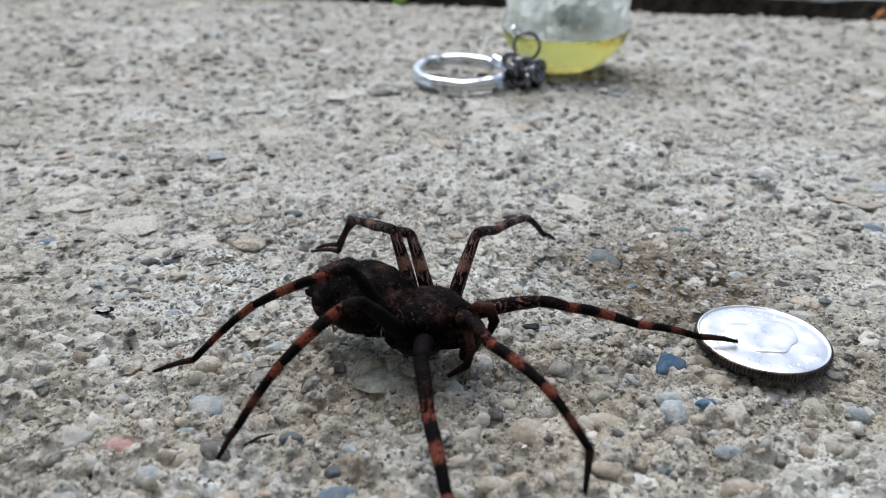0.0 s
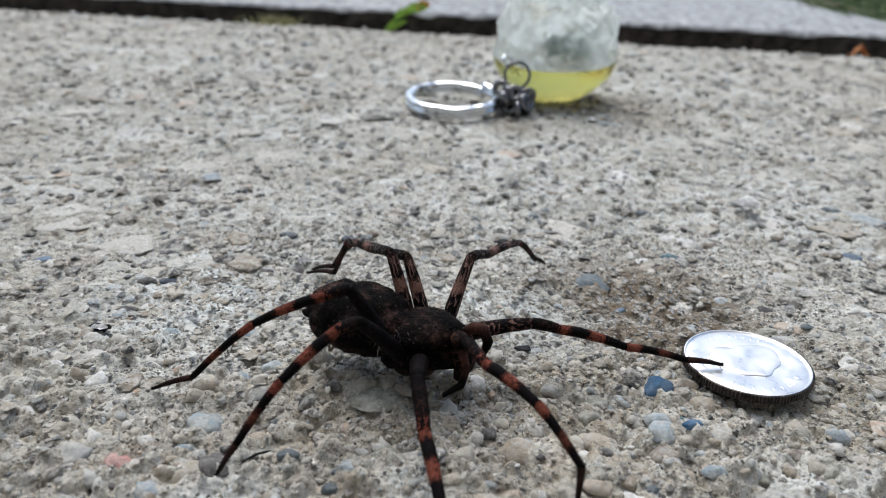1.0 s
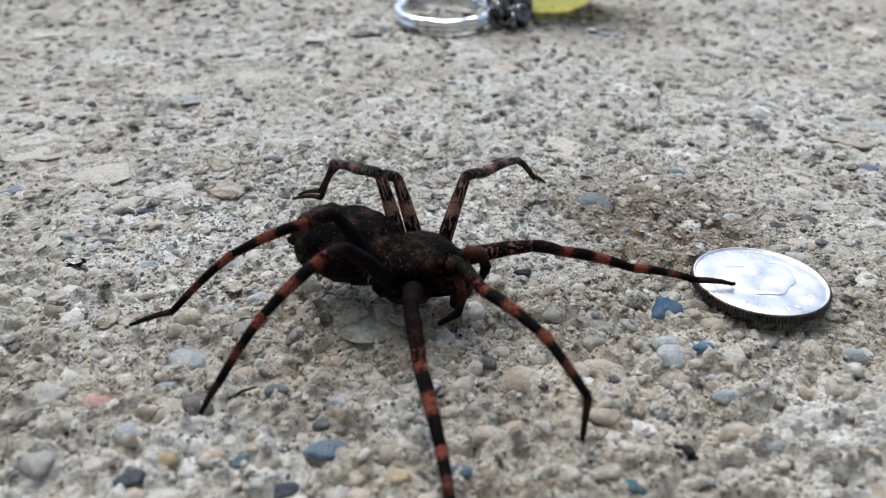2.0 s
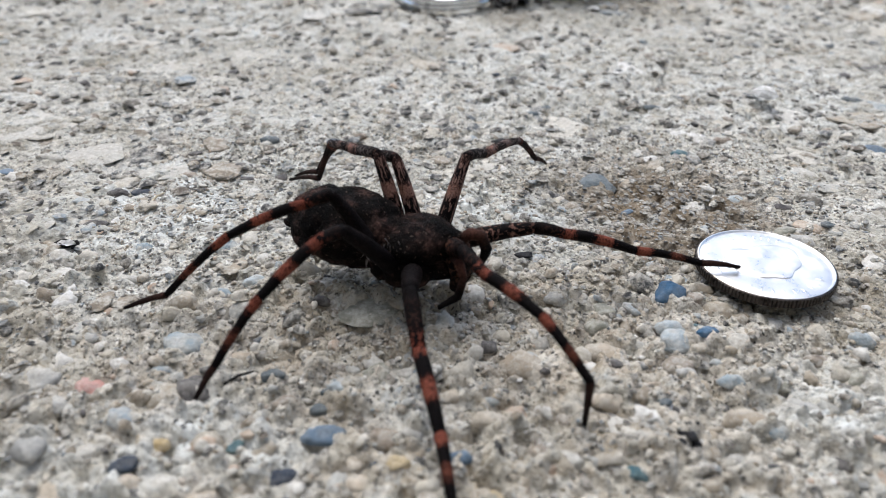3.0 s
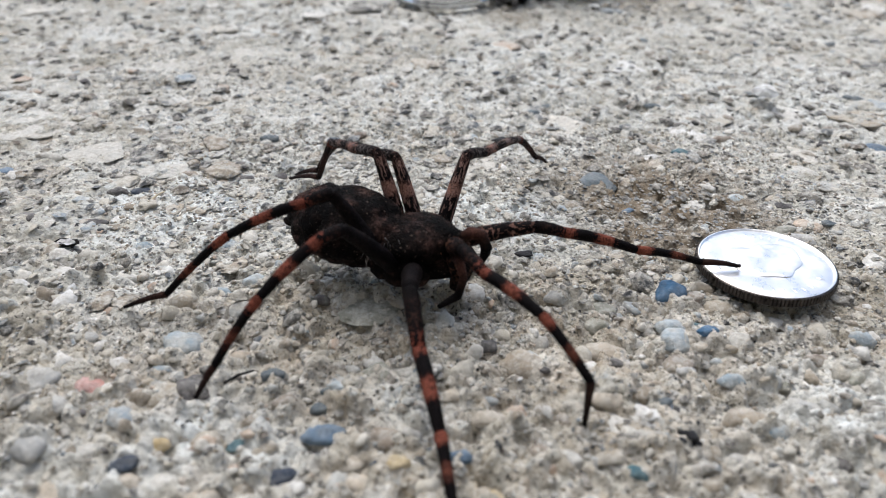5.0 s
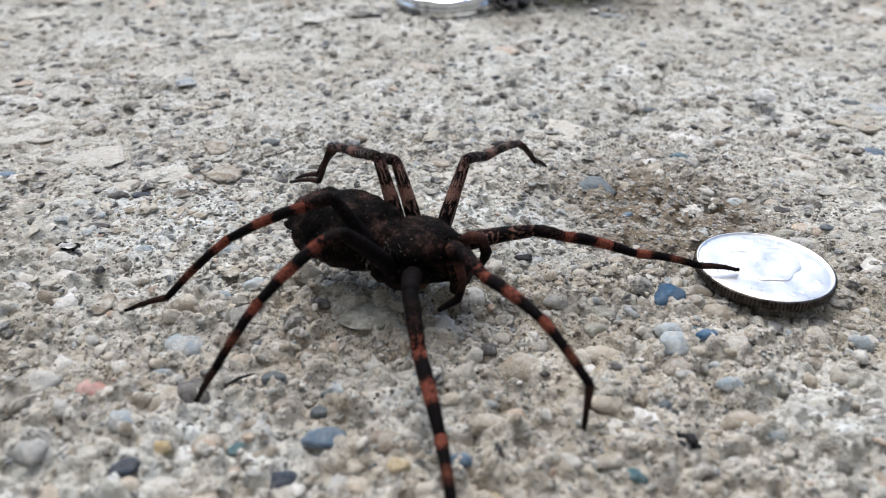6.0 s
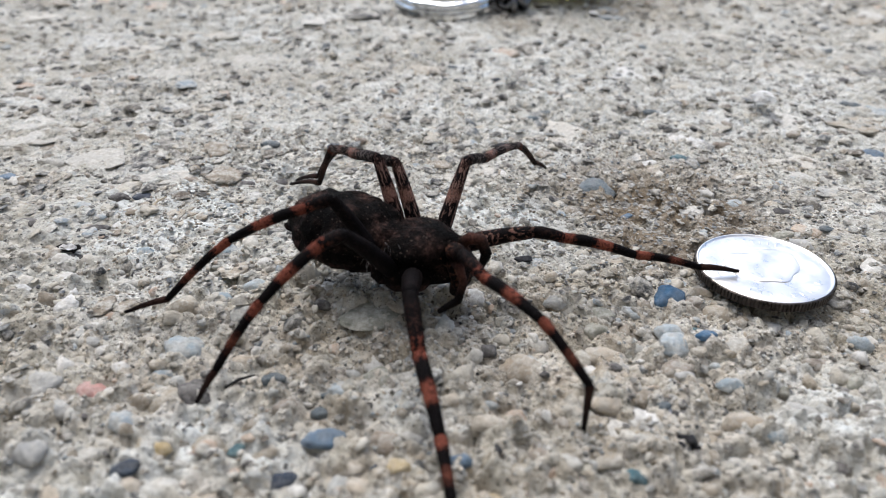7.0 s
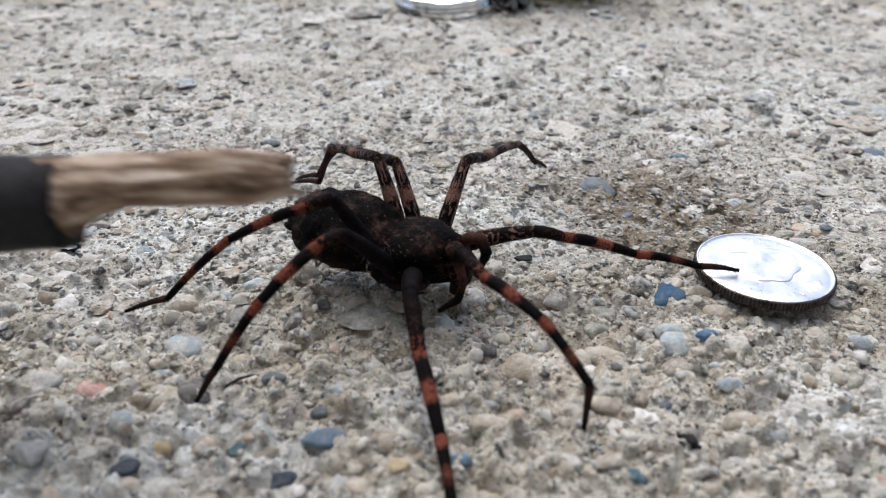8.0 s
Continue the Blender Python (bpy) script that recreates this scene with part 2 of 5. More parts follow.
def body_material():
    m, t, s = material("spider_body_hair", 0.6)
    dull(s, 0.045)
    v = coords(t)
    col = ramp(t, noise_at(t, v, 0.30, 5.0, 0.65), (0.43, (0.0016, 0.0014, 0.0015)), (0.51, (0.0055, 0.0038, 0.0036)), (0.58, (0.022, 0.0135, 0.012)), (0.66, (0.066, 0.037, 0.031)))
    col = mixed(t, 0.85, col, ramp(t, noise_at(t, v, 0.05, 4.0, 0.75), (0.38, grey(0.15)), (0.52, grey(0.9)), (0.68, grey(2.2))), "MULTIPLY")
    # pale specks put the glints of the hair into the colour
    glint = ramp(t, noise_at(t, v, 0.035, 2.0, 0.6), (0.66, grey(0)), (0.72, grey(0.8)))
    col = mixed(t, glint, col, (0.16, 0.12, 0.10))
    t.links.new(col, s.inputs["Base Color"])
    n = bumped(t, s, noise_at(t, v, 0.2, 4.0, 0.6), 0.08, 1.0)
    bumped(t, s, noise_at(t, v, 0.025, 3.0, 0.8), 0.02, 1.0, n)
    return m


def plain_material(name, colour, rough=0.5, metal=0.0, spread=0.25, size=0.2, depth=0.004):
    m, t, s = material(name, rough, metal)
    v = coords(t)
    lo, hi = tuple(c * (1 - spread) for c in colour), tuple(min(1.0, c * (1 + spread)) for c in colour)
    t.links.new(ramp(t, noise_at(t, v, size, 5.0, 0.65), (0.35, lo), (0.65, hi)), s.inputs["Base Color"])
    bumped(t, s, noise_at(t, v, size * 0.3, 4.0), depth, 0.6)
    return m


def metal_material(name, colour, rough, tarnish, size=0.25):
    m, t, s = material(name, rough, 1.0)
    v = coords(t)
    t.links.new(ramp(t, noise_at(t, v, size, 6.0, 0.7), (0.35, tarnish), (0.5, colour)), s.inputs["Base Color"])
    t.links.new(ramp(t, noise_at(t, v, size * 0.6, 5.0, 0.7), (0.3, grey(rough * 0.6)), (0.7, grey(min(1, rough * 1.6)))), s.inputs["Roughness"])
    bumped(t, s, noise_at(t, v, 0.05, 3.0), 0.001, 0.3)
    return m


CONCRETE = concrete_material()
SANDS = gravel_material("sand_and_gravel", False)
DARKS = gravel_material("dark_grit", False, GRIT_PITS)
PEBBLE = gravel_material("pebbles", True, GRAVEL[:6] + ((0.72, (0.44, 0.42, 0.38)), (0.84, (0.24, 0.30, 0.34)), (0.93, (0.40, 0.30, 0.23))))
STONE = {
    "pale_blue": stone_material("pale_blue_stone", (0.27, 0.33, 0.37), (0.46, 0.51, 0.54)),
    "pink": stone_material("pink_stone", (0.46, 0.24, 0.215), (0.55, 0.32, 0.295), 0.25),
    "dark": stone_material("dark_stone_and_pit", (0.05, 0.046, 0.047), (0.115, 0.108, 0.11), 0.2),
    "slate": stone_material("slate_stone", (0.07, 0.09, 0.105), (0.14, 0.17, 0.19), 0.14),
    "navy": stone_material("navy_stone", (0.02, 0.03, 0.055), (0.05, 0.07, 0.10), 0.12),
    "teal": stone_material("teal_stone", (0.04, 0.11, 0.14), (0.11, 0.20, 0.23), 0.12),
    "orange": stone_material("orange_stone", (0.44, 0.32, 0.22), (0.56, 0.43, 0.33)),
    "ochre": stone_material("ochre_stone", (0.40, 0.30, 0.15), (0.54, 0.44, 0.27), 0.3),
    "cream": stone_material("cream_stone", (0.44, 0.425, 0.385), (0.56, 0.55, 0.515), 0.8),
    "tan": stone_material("tan_stone", (0.36, 0.30, 0.23), (0.50, 0.44, 0.36)),
    "grey": stone_material("grey_stone", (0.30, 0.30, 0.29), (0.45, 0.45, 0.44)),
    "blue": stone_material("blue_stone", (0.075, 0.125, 0.19), (0.15, 0.215, 0.295), 0.14),
    "brown": stone_material("brown_stone", (0.17, 0.13, 0.10), (0.30, 0.25, 0.20)),
    "olive": stone_material("olive_stone", (0.19, 0.19, 0.155), (0.30, 0.30, 0.25)),
    "vivid": stone_material("deep_blue_stone", (0.03, 0.10, 0.20), (0.07, 0.17, 0.30), 0.12),
    "black": stone_material("black_stone", (0.006, 0.006, 0.008), (0.016, 0.016, 0.02), 0.0),
}
DARK, RUST, PINK, DIM = (0.005, 0.004, 0.0044), (0.175, 0.054, 0.036), (0.21, 0.11, 0.086), (0.04, 0.02, 0.016)
SPECKS = ((0.05, 0.43, 0.49, DARK), (0.025, 0.62, 0.68, (0.14, 0.085, 0.07)))
FEMUR = chitin_material("mottled_femur_skin", ((0.0, DARK), (0.46, DARK), (0.53, PINK), (0.61, PINK), (0.68, DARK), (0.86, DARK), (0.92, DIM), (1.0, DARK)), SPECKS[1:], sheen_streaks=(0.20, 0.12, 0.10))
REACH_FEMUR = chitin_material("banded_femur_skin", ((0.0, DARK), (0.26, DIM), (0.36, PINK), (0.46, PINK), (0.52, DARK), (0.62, DARK), (0.67, PINK), (0.74, PINK), (0.80, DARK), (0.93, DARK), (1.0, PINK)), SPECKS[:1], sheen_streaks=(0.15, 0.08, 0.062))
DARK_FEMUR = chitin_material("dark_femur_skin", ((0.0, DARK), (0.4, (0.013, 0.009, 0.009)), (0.55, DARK), (0.8, (0.017, 0.010, 0.009)), (1.0, DARK)), (SPECKS[0],), sheen_streaks=(0.013, 0.0105, 0.012))
PATELLA = chitin_material("patella_skin", ((0.0, DARK), (0.65, DIM), (0.86, (0.15, 0.045, 0.03)), (1.0, (0.17, 0.05, 0.033))), SPECKS[:1])
GREY_PATELLA = chitin_material("grey_patella_skin", ((0.0, DIM), (0.2, (0.09, 0.075, 0.072)), (0.75, (0.12, 0.10, 0.10)), (0.88, PINK), (1.0, PINK)), SPECKS)
TIBIA = chitin_material("tibia_skin", ((0.0, (0.15, 0.045, 0.03)), (0.08, (0.15, 0.045, 0.03)), (0.16, DARK), (0.38, DARK), (0.45, RUST), (0.60, RUST), (0.68, DARK), (1.0, DARK)), ((0.05, 0.57, 0.64, DARK),))
PINK_TIBIA = chitin_material("mottled_tibia_skin", ((0.0, DIM), (0.08, (0.20, 0.11, 0.09)), (0.16, (0.20, 0.11, 0.09)), (0.24, DARK), (0.44, DARK), (0.52, (0.16, 0.10, 0.085)), (0.60, (0.13, 0.09, 0.08)), (0.68, DARK), (1.0, (0.03, 0.025, 0.026))), SPECKS[1:], sheen_streaks=(0.13, 0.10, 0.095))
METATARSUS = chitin_material("metatarsus_skin", ((0.0, RUST), (0.15, RUST), (0.23, DARK), (0.45, DARK), (0.58, (0.12, 0.042, 0.028)), (0.75, DARK), (1.0, DARK)))
DARK_METATARSUS = chitin_material("dark_metatarsus_skin", ((0.0, (0.16, 0.07, 0.055)), (0.15, DARK), (0.5, DIM), (1.0, DARK)))
TARSUS = chitin_material("metatarsus_skin", ((0.0, RUST), (0.15, RUST), (0.23, DARK), (0.45, DARK), (0.58, (0.10, 0.035, 0.022)), (0.75, DARK), (1.0, DARK)))
DARK_METATARSUS = chitin_material("dark_metatarsus_skin", ((0.0, (0.12, 0.05, 0.04)), (0.12, DARK), (0.5, DIM), (1.0, DARK)))
TARSUS = chitin_material("tarsus_skin", ((0.0, DIM), (1.0, (0.008, 0.007, 0.008))))
BODY = body_material()
PALP = chitin_material("palp_skin", ((0.0, DARK), (0.2, DIM), (0.32, (0.075, 0.032, 0.024)), (0.5, DIM), (0.68, DARK), (1.0, DARK)))
JAW = chitin_material("jaw_skin", ((0.0, (0.07, 0.036, 0.025)), (0.4, (0.13, 0.064, 0.042)), (0.65, (0.05, 0.028, 0.02)), (1.0, DARK)), (SPECKS[0],))
WISP = plain_material("pale_hair", (0.26, 0.24, 0.24), 0.5)
EYE = plain_material("eye_lens", (0.008, 0.008, 0.01), 0.08)
SILVER = metal_material("coin_silver", (0.86, 0.845, 0.83), 0.34, (0.80, 0.79, 0.78), 0.6)
COIN_EDGE = metal_material("coin_edge_metal", (0.085, 0.075, 0.07), 0.5, (0.02, 0.018, 0.016), 0.1)
CHROME = metal_material("chrome", (0.82, 0.84, 0.86), 0.06, (0.22, 0.23, 0.25), 0.6)
chrome_tree = CHROME.node_tree
bumped(chrome_tree, chrome_tree.nodes["Principled BSDF"], noise_at(chrome_tree, coords(chrome_tree), 0.95, 1.0), 0.25, 0.9)
STEEL = metal_material("dark_steel", (0.20, 0.20, 0.21), 0.18, (0.05, 0.05, 0.055))
JOINT_BROWN = plain_material("dark_joint_brown", (0.034, 0.027, 0.020), 0.95, 0, 0.85, 0.7, 0.08)
BARK = plain_material("dark_bark", (0.0065, 0.006, 0.0075), 0.9, 0, 0.8, 0.12, 0.03)
GRASS = plain_material("grass_blades", (0.09, 0.14, 0.04), 0.6, 0, 0.5, 1.5)
STRAW = plain_material("dry_straw", (0.48, 0.42, 0.30), 0.7, 0, 0.3, 0.3)
LEAFGREEN = plain_material("weed_leaf", (0.34, 0.60, 0.09), 0.55, 0, 0.4, 0.3)
MOSS = plain_material("olive_moss", (0.33, 0.32, 0.15), 0.8, 0, 0.4, 0.3)
LEAFYELLOW = plain_material("yellow_leaf", (0.55, 0.30, 0.06), 0.6, 0, 0.3, 0.3)
DEADLEAF = plain_material("dead_leaf", (0.55, 0.24, 0.08), 0.7, 0, 0.4, 0.4, 0.02)
SHELL = plain_material("shell_flake", (0.80, 0.79, 0.76), 0.6, 0, 0.35, 0.15, 0.01)


def lawn_material():
    m, t, s = material("lawn_and_earth", 0.95)
    v = coords(t)
    col = ramp(t, noise_at(t, v, 6.0, 6.0, 0.7), (0.35, (0.06, 0.05, 0.03)), (0.5, (0.05, 0.085, 0.025)), (0.68, (0.10, 0.15, 0.045)))
    t.links.new(mixed(t, 0.6, col, ramp(t, noise_at(t, v, 90.0, 4.0), (0.4, (0.6, 0.6, 0.6)), (0.6, (1.2, 1.15, 1.0))), "MULTIPLY"), s.inputs["Base Color"])
    bumped(t, s, noise_at(t, v, 1.5, 5.0, 0.7), 0.6, 1.0)
    return m


def wood_material():
    m, t, s = material("split_wood", 0.75)
    v = coords(t)
    stretch = t.nodes.new("ShaderNodeMapping")
    stretch.inputs["Scale"].default_value = (0.12, 1, 1)
    t.links.new(v, stretch.inputs["Vector"])
    col = ramp(t, noise_at(t, stretch.outputs["Vector"], 0.10, 5.0, 0.7), (0.37, (0.06, 0.034, 0.019)), (0.48, (0.22, 0.14, 0.088)), (0.58, (0.47, 0.37, 0.285)), (0.70, (0.72, 0.65, 0.56)))
    t.links.new(col, s.inputs["Base Color"])
    bumped(t, s, noise_at(t, stretch.outputs["Vector"], 0.12, 4.0, 0.7), 0.10, 1.0)
    return m


def clear_material(name, colour, rough, through_light, ior=1.33):
    m, t, s = material(name, rough)
    s.inputs["Base Color"].default_value = (*colour, 1)
    s.inputs["Transmission Weight"].default_value = through_light
    s.inputs["IOR"].default_value = ior
    v = coords(t)
    bumped(t, s, noise_at(t, v, 0.6, 3.0, 0.5), 0.06, 0.7)
    return m


LAWN = lawn_material()
WOOD = wood_material()
def gel_material(name, colour, rough, clear, milky, dents, ior=1.36):
    """Refracting gel with a faintly uneven skin; light also passes through it scattered."""
    m, t, s = material(name, rough)
    s.inputs["Base Color"].default_value = (*colour, 1)
    s.inputs["Transmission Weight"].default_value = clear
    s.inputs["IOR"].default_value = ior
    v = coords(t)
    n = bumped(t, s, noise_at(t, v, 0.8, 2.0, 0.5), dents, 1.0)
    bumped(t, s, noise_at(t, v, 0.3, 2.0, 0.5), 0.05, 0.6, n)
    back = t.nodes.new("ShaderNodeBsdfTranslucent")
    back.inputs["Color"].default_value = (*colour, 1)
    front = t.nodes.new("ShaderNodeBsdfDiffuse")
    front.inputs["Color"].default_value = (*colour, 1)
    soft = t.nodes.new("ShaderNodeMixShader")
    soft.inputs[0].default_value = 0.15
    t.links.new(back.outputs[0], soft.inputs[1])
    t.links.new(front.outputs[0], soft.inputs[2])
    mix = t.nodes.new("ShaderNodeMixShader")
    t.links.new(ramp(t, noise_at(t, v, 0.9, 3.0, 0.6), (0.35, grey(milky * 0.5)), (0.65, grey(milky * 1.5))), mix.inputs[0])
    t.links.new(s.outputs[0], mix.inputs[1])
    t.links.new(soft.outputs[0], mix.inputs[2])
    t.links.new(mix.outputs[0], t.nodes["Material Output"].inputs["Surface"])
    return m


CLEAR = gel_material("clear_gel", (0.97, 1.0, 0.985), 0.04, 0.92, 0.55, 2.2, 1.52)
YELLOW = gel_material("yellow_liquid", (0.68, 0.60, 0.17), 0.04, 0.94, 0.05, 0.15)
GREENGEL = clear_material("green_inclusion", (0.07, 0.17, 0.11), 0.3, 0.2)

# ---- the ground: lawn to the horizon, two slabs with a dark joint between them ----
def ground_sheet():
    bm = bmesh.new()
    edge = [-20000.0, -4000, -900, -250, -90, -40, 0, 40, 90, 250, 900, 4000, 20000]
    rows = [[bm.verts.new((x, y, -2.2 + 0.25 * math.sin(x * 0.13) * math.cos(y * 0.11))) for x in edge] for y in edge]
    for a, b in zip(rows, rows[1:]):
        for i in range(len(edge) - 1):
            bm.faces.new((a[i], a[i + 1], b[i + 1], b[i]))
    ob = new("ground", mesh_of(bm, "ground", LAWN, Vector((0, 0, 0))))
    return tagged(ob, "rough green lawn with bare earth around the slabs", "lawn", kind="structure")


def graded(start, stop, near, far, step, growths):
    """Grid lines that lie close together between near and far and spread outside."""
    mid = list(np.arange(near, far, step))
    for sign, limit, growth in ((-1, start, growths[0]), (1, stop, growths[1])):
        d, at = step, mid[0] if sign < 0 else mid[-1]
        extra = []
        while (at - limit) * sign < 0:
            d *= growth
            at += sign * d
            extra.append(at)
        extra[-1] = limit
        mid = extra[::-1] + mid if sign < 0 else mid + extra
    return np.array(mid)


def near_edge(x):
    return 40.4 - 0.1 * x


GREYSLAB = plain_material("grey_slab_concrete", (0.34, 0.345, 0.355), 0.95, 0, 0.5, 0.6, 0.06)


def slab(name, xs, ys, warp, label, raised=0.0, worn=0.5, top=CONCRETE, thickness=7.0):
    """A slab with a worn top, rounded rims and dropped sides."""
    gx, gy = np.meshgrid(xs, ys)
    px, py = warp(gx, gy)
    gz = relief(px, py)
    dx = np.minimum(gx - xs[0], xs[-1] - gx)
    dy = np.minimum(gy - ys[0], ys[-1] - gy)
    d = np.minimum(dx, dy)
    rim = np.clip(1 - d / worn, 0, 1)
    gz = gz + raised - 0.7 * worn * rim**2 - 0.5 * worn * rim * patches(px, py, 0.8, 31)
    ny, nx = gx.shape
    verts = np.stack([px, py, gz], -1).reshape(-1, 3)
    idx = np.arange(nx * ny).reshape(ny, nx)
    quads = np.stack([idx[:-1, :-1], idx[:-1, 1:], idx[1:, 1:], idx[1:, :-1]], -1).reshape(-1, 4).tolist()
    ring = list(idx[0, :]) + list(idx[1:, -1]) + list(idx[-1, -2::-1]) + list(idx[-2:0:-1, 0])
    low = verts[ring].copy()
    low[:, 2] = -thickness
    base = len(verts)
    n = len(ring)
    quads += [[int(ring[i]), base + i, base + (i + 1) % n, int(ring[(i + 1) % n])] for i in range(n)]
    data = bpy.data.meshes.new(name)
    data.from_pydata((np.concatenate([verts, low]) * CM).tolist(), [], quads)
    data.polygons.foreach_set("use_smooth", [True] * len(data.polygons))
    data.materials.append(top)
    # side faces take the dark joint colour, so the gap reads as one band
    data.materials.append(JOINT_BROWN)
    sides = np.zeros(len(quads), dtype=np.int32)
    sides[-n:] = 1
    data.polygons.foreach_set("material_index", sides)
    ob = new(name, data)
    ORIGIN[ob.name] = Vector((0, 0, 0))
    return tagged(ob, label, "concrete slab", kind="structure")


ground_sheet()
pavement = slab(
    "pavement_1",
    graded(-70, 33, -6.5, 7.5, 0.032, (1.013, 1.012)),
    graded(-45, 40.4, 3.4, 11.0, 0.030, (1.06, 1.006)),
    lambda x, y: (x, y - 0.1 * x * np.clip((y - 15) / 25.4, 0, 1)),
    "weathered grey concrete slab with exposed pebbles and sand",
)
far_slab = slab(
    "pavement_2",
    graded(-70, 28.6, -6, 10, 0.6, (1.04, 1.04)),
    graded(43.4, 140, 43.6, 50, 0.3, (1.06, 1.06)),
    lambda x, y: (x, y - 0.1 * x * np.clip(1 - (y - 43.4) / 90, 0, 1)),
    "weathered grey concrete slab beyond a dark joint",
    0.75,
    0.2,
    GREYSLAB,
)


def joint():
    """Soil packed in the gap between the slabs."""
    bm = bmesh.new()
    rows = []
    for x in np.arange(-69, 33, 0.5):
        row = []
        for k, off in enumerate((-0.4, 0.4, 1.2, 2.0, 2.8, 3.6)):
            z = -1.0 - 0.25 * math.sin(k * 0.9) + 0.5 * float(patches(x, k * 0.8, 0.9, 41))
            row.append(bm.verts.new((x, near_edge(x) + off, z)))
        rows.append(row)
    for a, b in zip(rows, rows[1:]):
        for i in range(5):
            bm.faces.new((a[i], b[i], b[i + 1], a[i + 1]))
    ob = new("ground_joint", mesh_of(bm, "ground_joint", JOINT_BROWN, Vector((0, 0, 0))))
    tagged(ob, "dark brown soil filling the joint between slabs", "soil", kind="structure")


joint()


def sky_blocking_wall():
    """Unseen wall, added behind the camera to block the sky, with a plinth and a coping."""
    mat = plain_material("blocker_grey_brown", (0.27, 0.25, 0.225), 0.9, 0, 0.3, 3.0, 0.1)
    bm = bmesh.new()
    for x0, x1, y0, y1, z0, z1 in ((-400, 400, -75, -50, -3, 190), (-400, 400, -50, -48.5, -3, 22), (-404, 404, -78, -46, 190, 198)):
        made = bmesh.ops.create_cube(bm, size=1.0)["verts"]
        m = Matrix.Translation(((x0 + x1) / 2, (y0 + y1) / 2, (z0 + z1) / 2)) @ Matrix.Diagonal((x1 - x0, y1 - y0, z1 - z0, 1))
        bmesh.ops.transform(bm, matrix=m, verts=made)
    ob = new("wall_1", mesh_of(bm, "wall_1", mat, Vector((0, 0, 0)), smooth=False))
    tagged(ob, "unseen grey-brown wall added behind the slab to block the sky", "wall", kind="structure")


sky_blocking_wall()


# ---- the spider ----
spider = thing("fishing_spider", -0.4, 7.65, 0.0, "large dark brown hairy spider with rust-banded legs standing on concrete", "spider")
FORE, SIDE = Vector((0.935, -0.355, 0)), Vector((-0.355, -0.935, 0))


def loft(rings, segments=28):
    """A closed body from rings: centre, two half-axes as vectors, along."""
    bm = bmesh.new()
    layer = bm.verts.layers.float.new("along")
    bm.verts.layers.float_vector.new("skin")
    rows = []
    for c, a, b, s in rings:
        row = []
        for k in range(segments):
            w = 2 * math.pi * k / segments
            v = bm.verts.new(Vector(c) + a * math.cos(w) + b * math.sin(w))
            v[layer] = s
            row.append(v)
        rows.append(row)
    for r, q in zip(rows, rows[1:]):
        for k in range(segments):
            bm.faces.new((r[k], r[(k + 1) % segments], q[(k + 1) % segments], q[k]))
    for row, c, flip in ((rows[0], rings[0], True), (rows[-1], rings[-1], False)):
        v = bm.verts.new(c[0])
        v[layer] = c[3]
        for k in range(segments):
            f = (row[k], row[(k + 1) % segments], v)
            bm.faces.new(f[::-1] if flip else f)
    bmesh.ops.recalc_face_normals(bm, faces=bm.faces[:])
    return bm, layer


def hairs(bm, layer, count, length, thick, rng, lean=Vector((0, 0, 0))):
    """Fine bristles that stand on the skin."""
    faces = [f for f in bm.faces if len(f.verts) == 4]
    skin = bm.verts.layers.float_vector["skin"]
    for f in rng.sample(faces, min(count, len(faces))):
        c, n = f.calc_center_median(), f.normal.copy()
        s, place = f.verts[0][layer], f.verts[0][skin].copy()
        d = (n + lean + Vector([rng.uniform(-0.6, 0.6) for _ in range(3)])).normalized()
        t1 = d.orthogonal().normalized() * thick
        t2 = d.cross(t1)
        tip = bm.verts.new(c + d * length * rng.uniform(0.5, 1.4))
        foot = [bm.verts.new(c - n * 0.004 + t1), bm.verts.new(c - n * 0.004 - t1 * 0.5 + t2 * 0.87), bm.verts.new(c - n * 0.004 - t1 * 0.5 - t2 * 0.87)]
        for v in (tip, *foot):
            v[layer], v[skin] = s, place
        for i in range(3):
            bm.faces.new((foot[i], foot[(i + 1) % 3], tip))


def ovoid(centre, axis, half, side_half, up_half, shape, rings=26, segments=36):
    """A body along an axis; shape(s) gives width, height and lift at s from 0 to 1."""
    axis = axis.normalized()
    side = Vector((0, 0, 1)).cross(axis).normalized()
    up = axis.cross(side)
    out = []
    for i in range(rings):
        s = 0.5 - 0.5 * math.cos(math.pi * (i + 0.35) / (rings - 0.3))
        w, h, lift = shape(s)
        out.append((centre + axis * half * (2 * s - 1) + up * lift, side * side_half * w, up * up_half * h, s))
    return loft(out, segments)


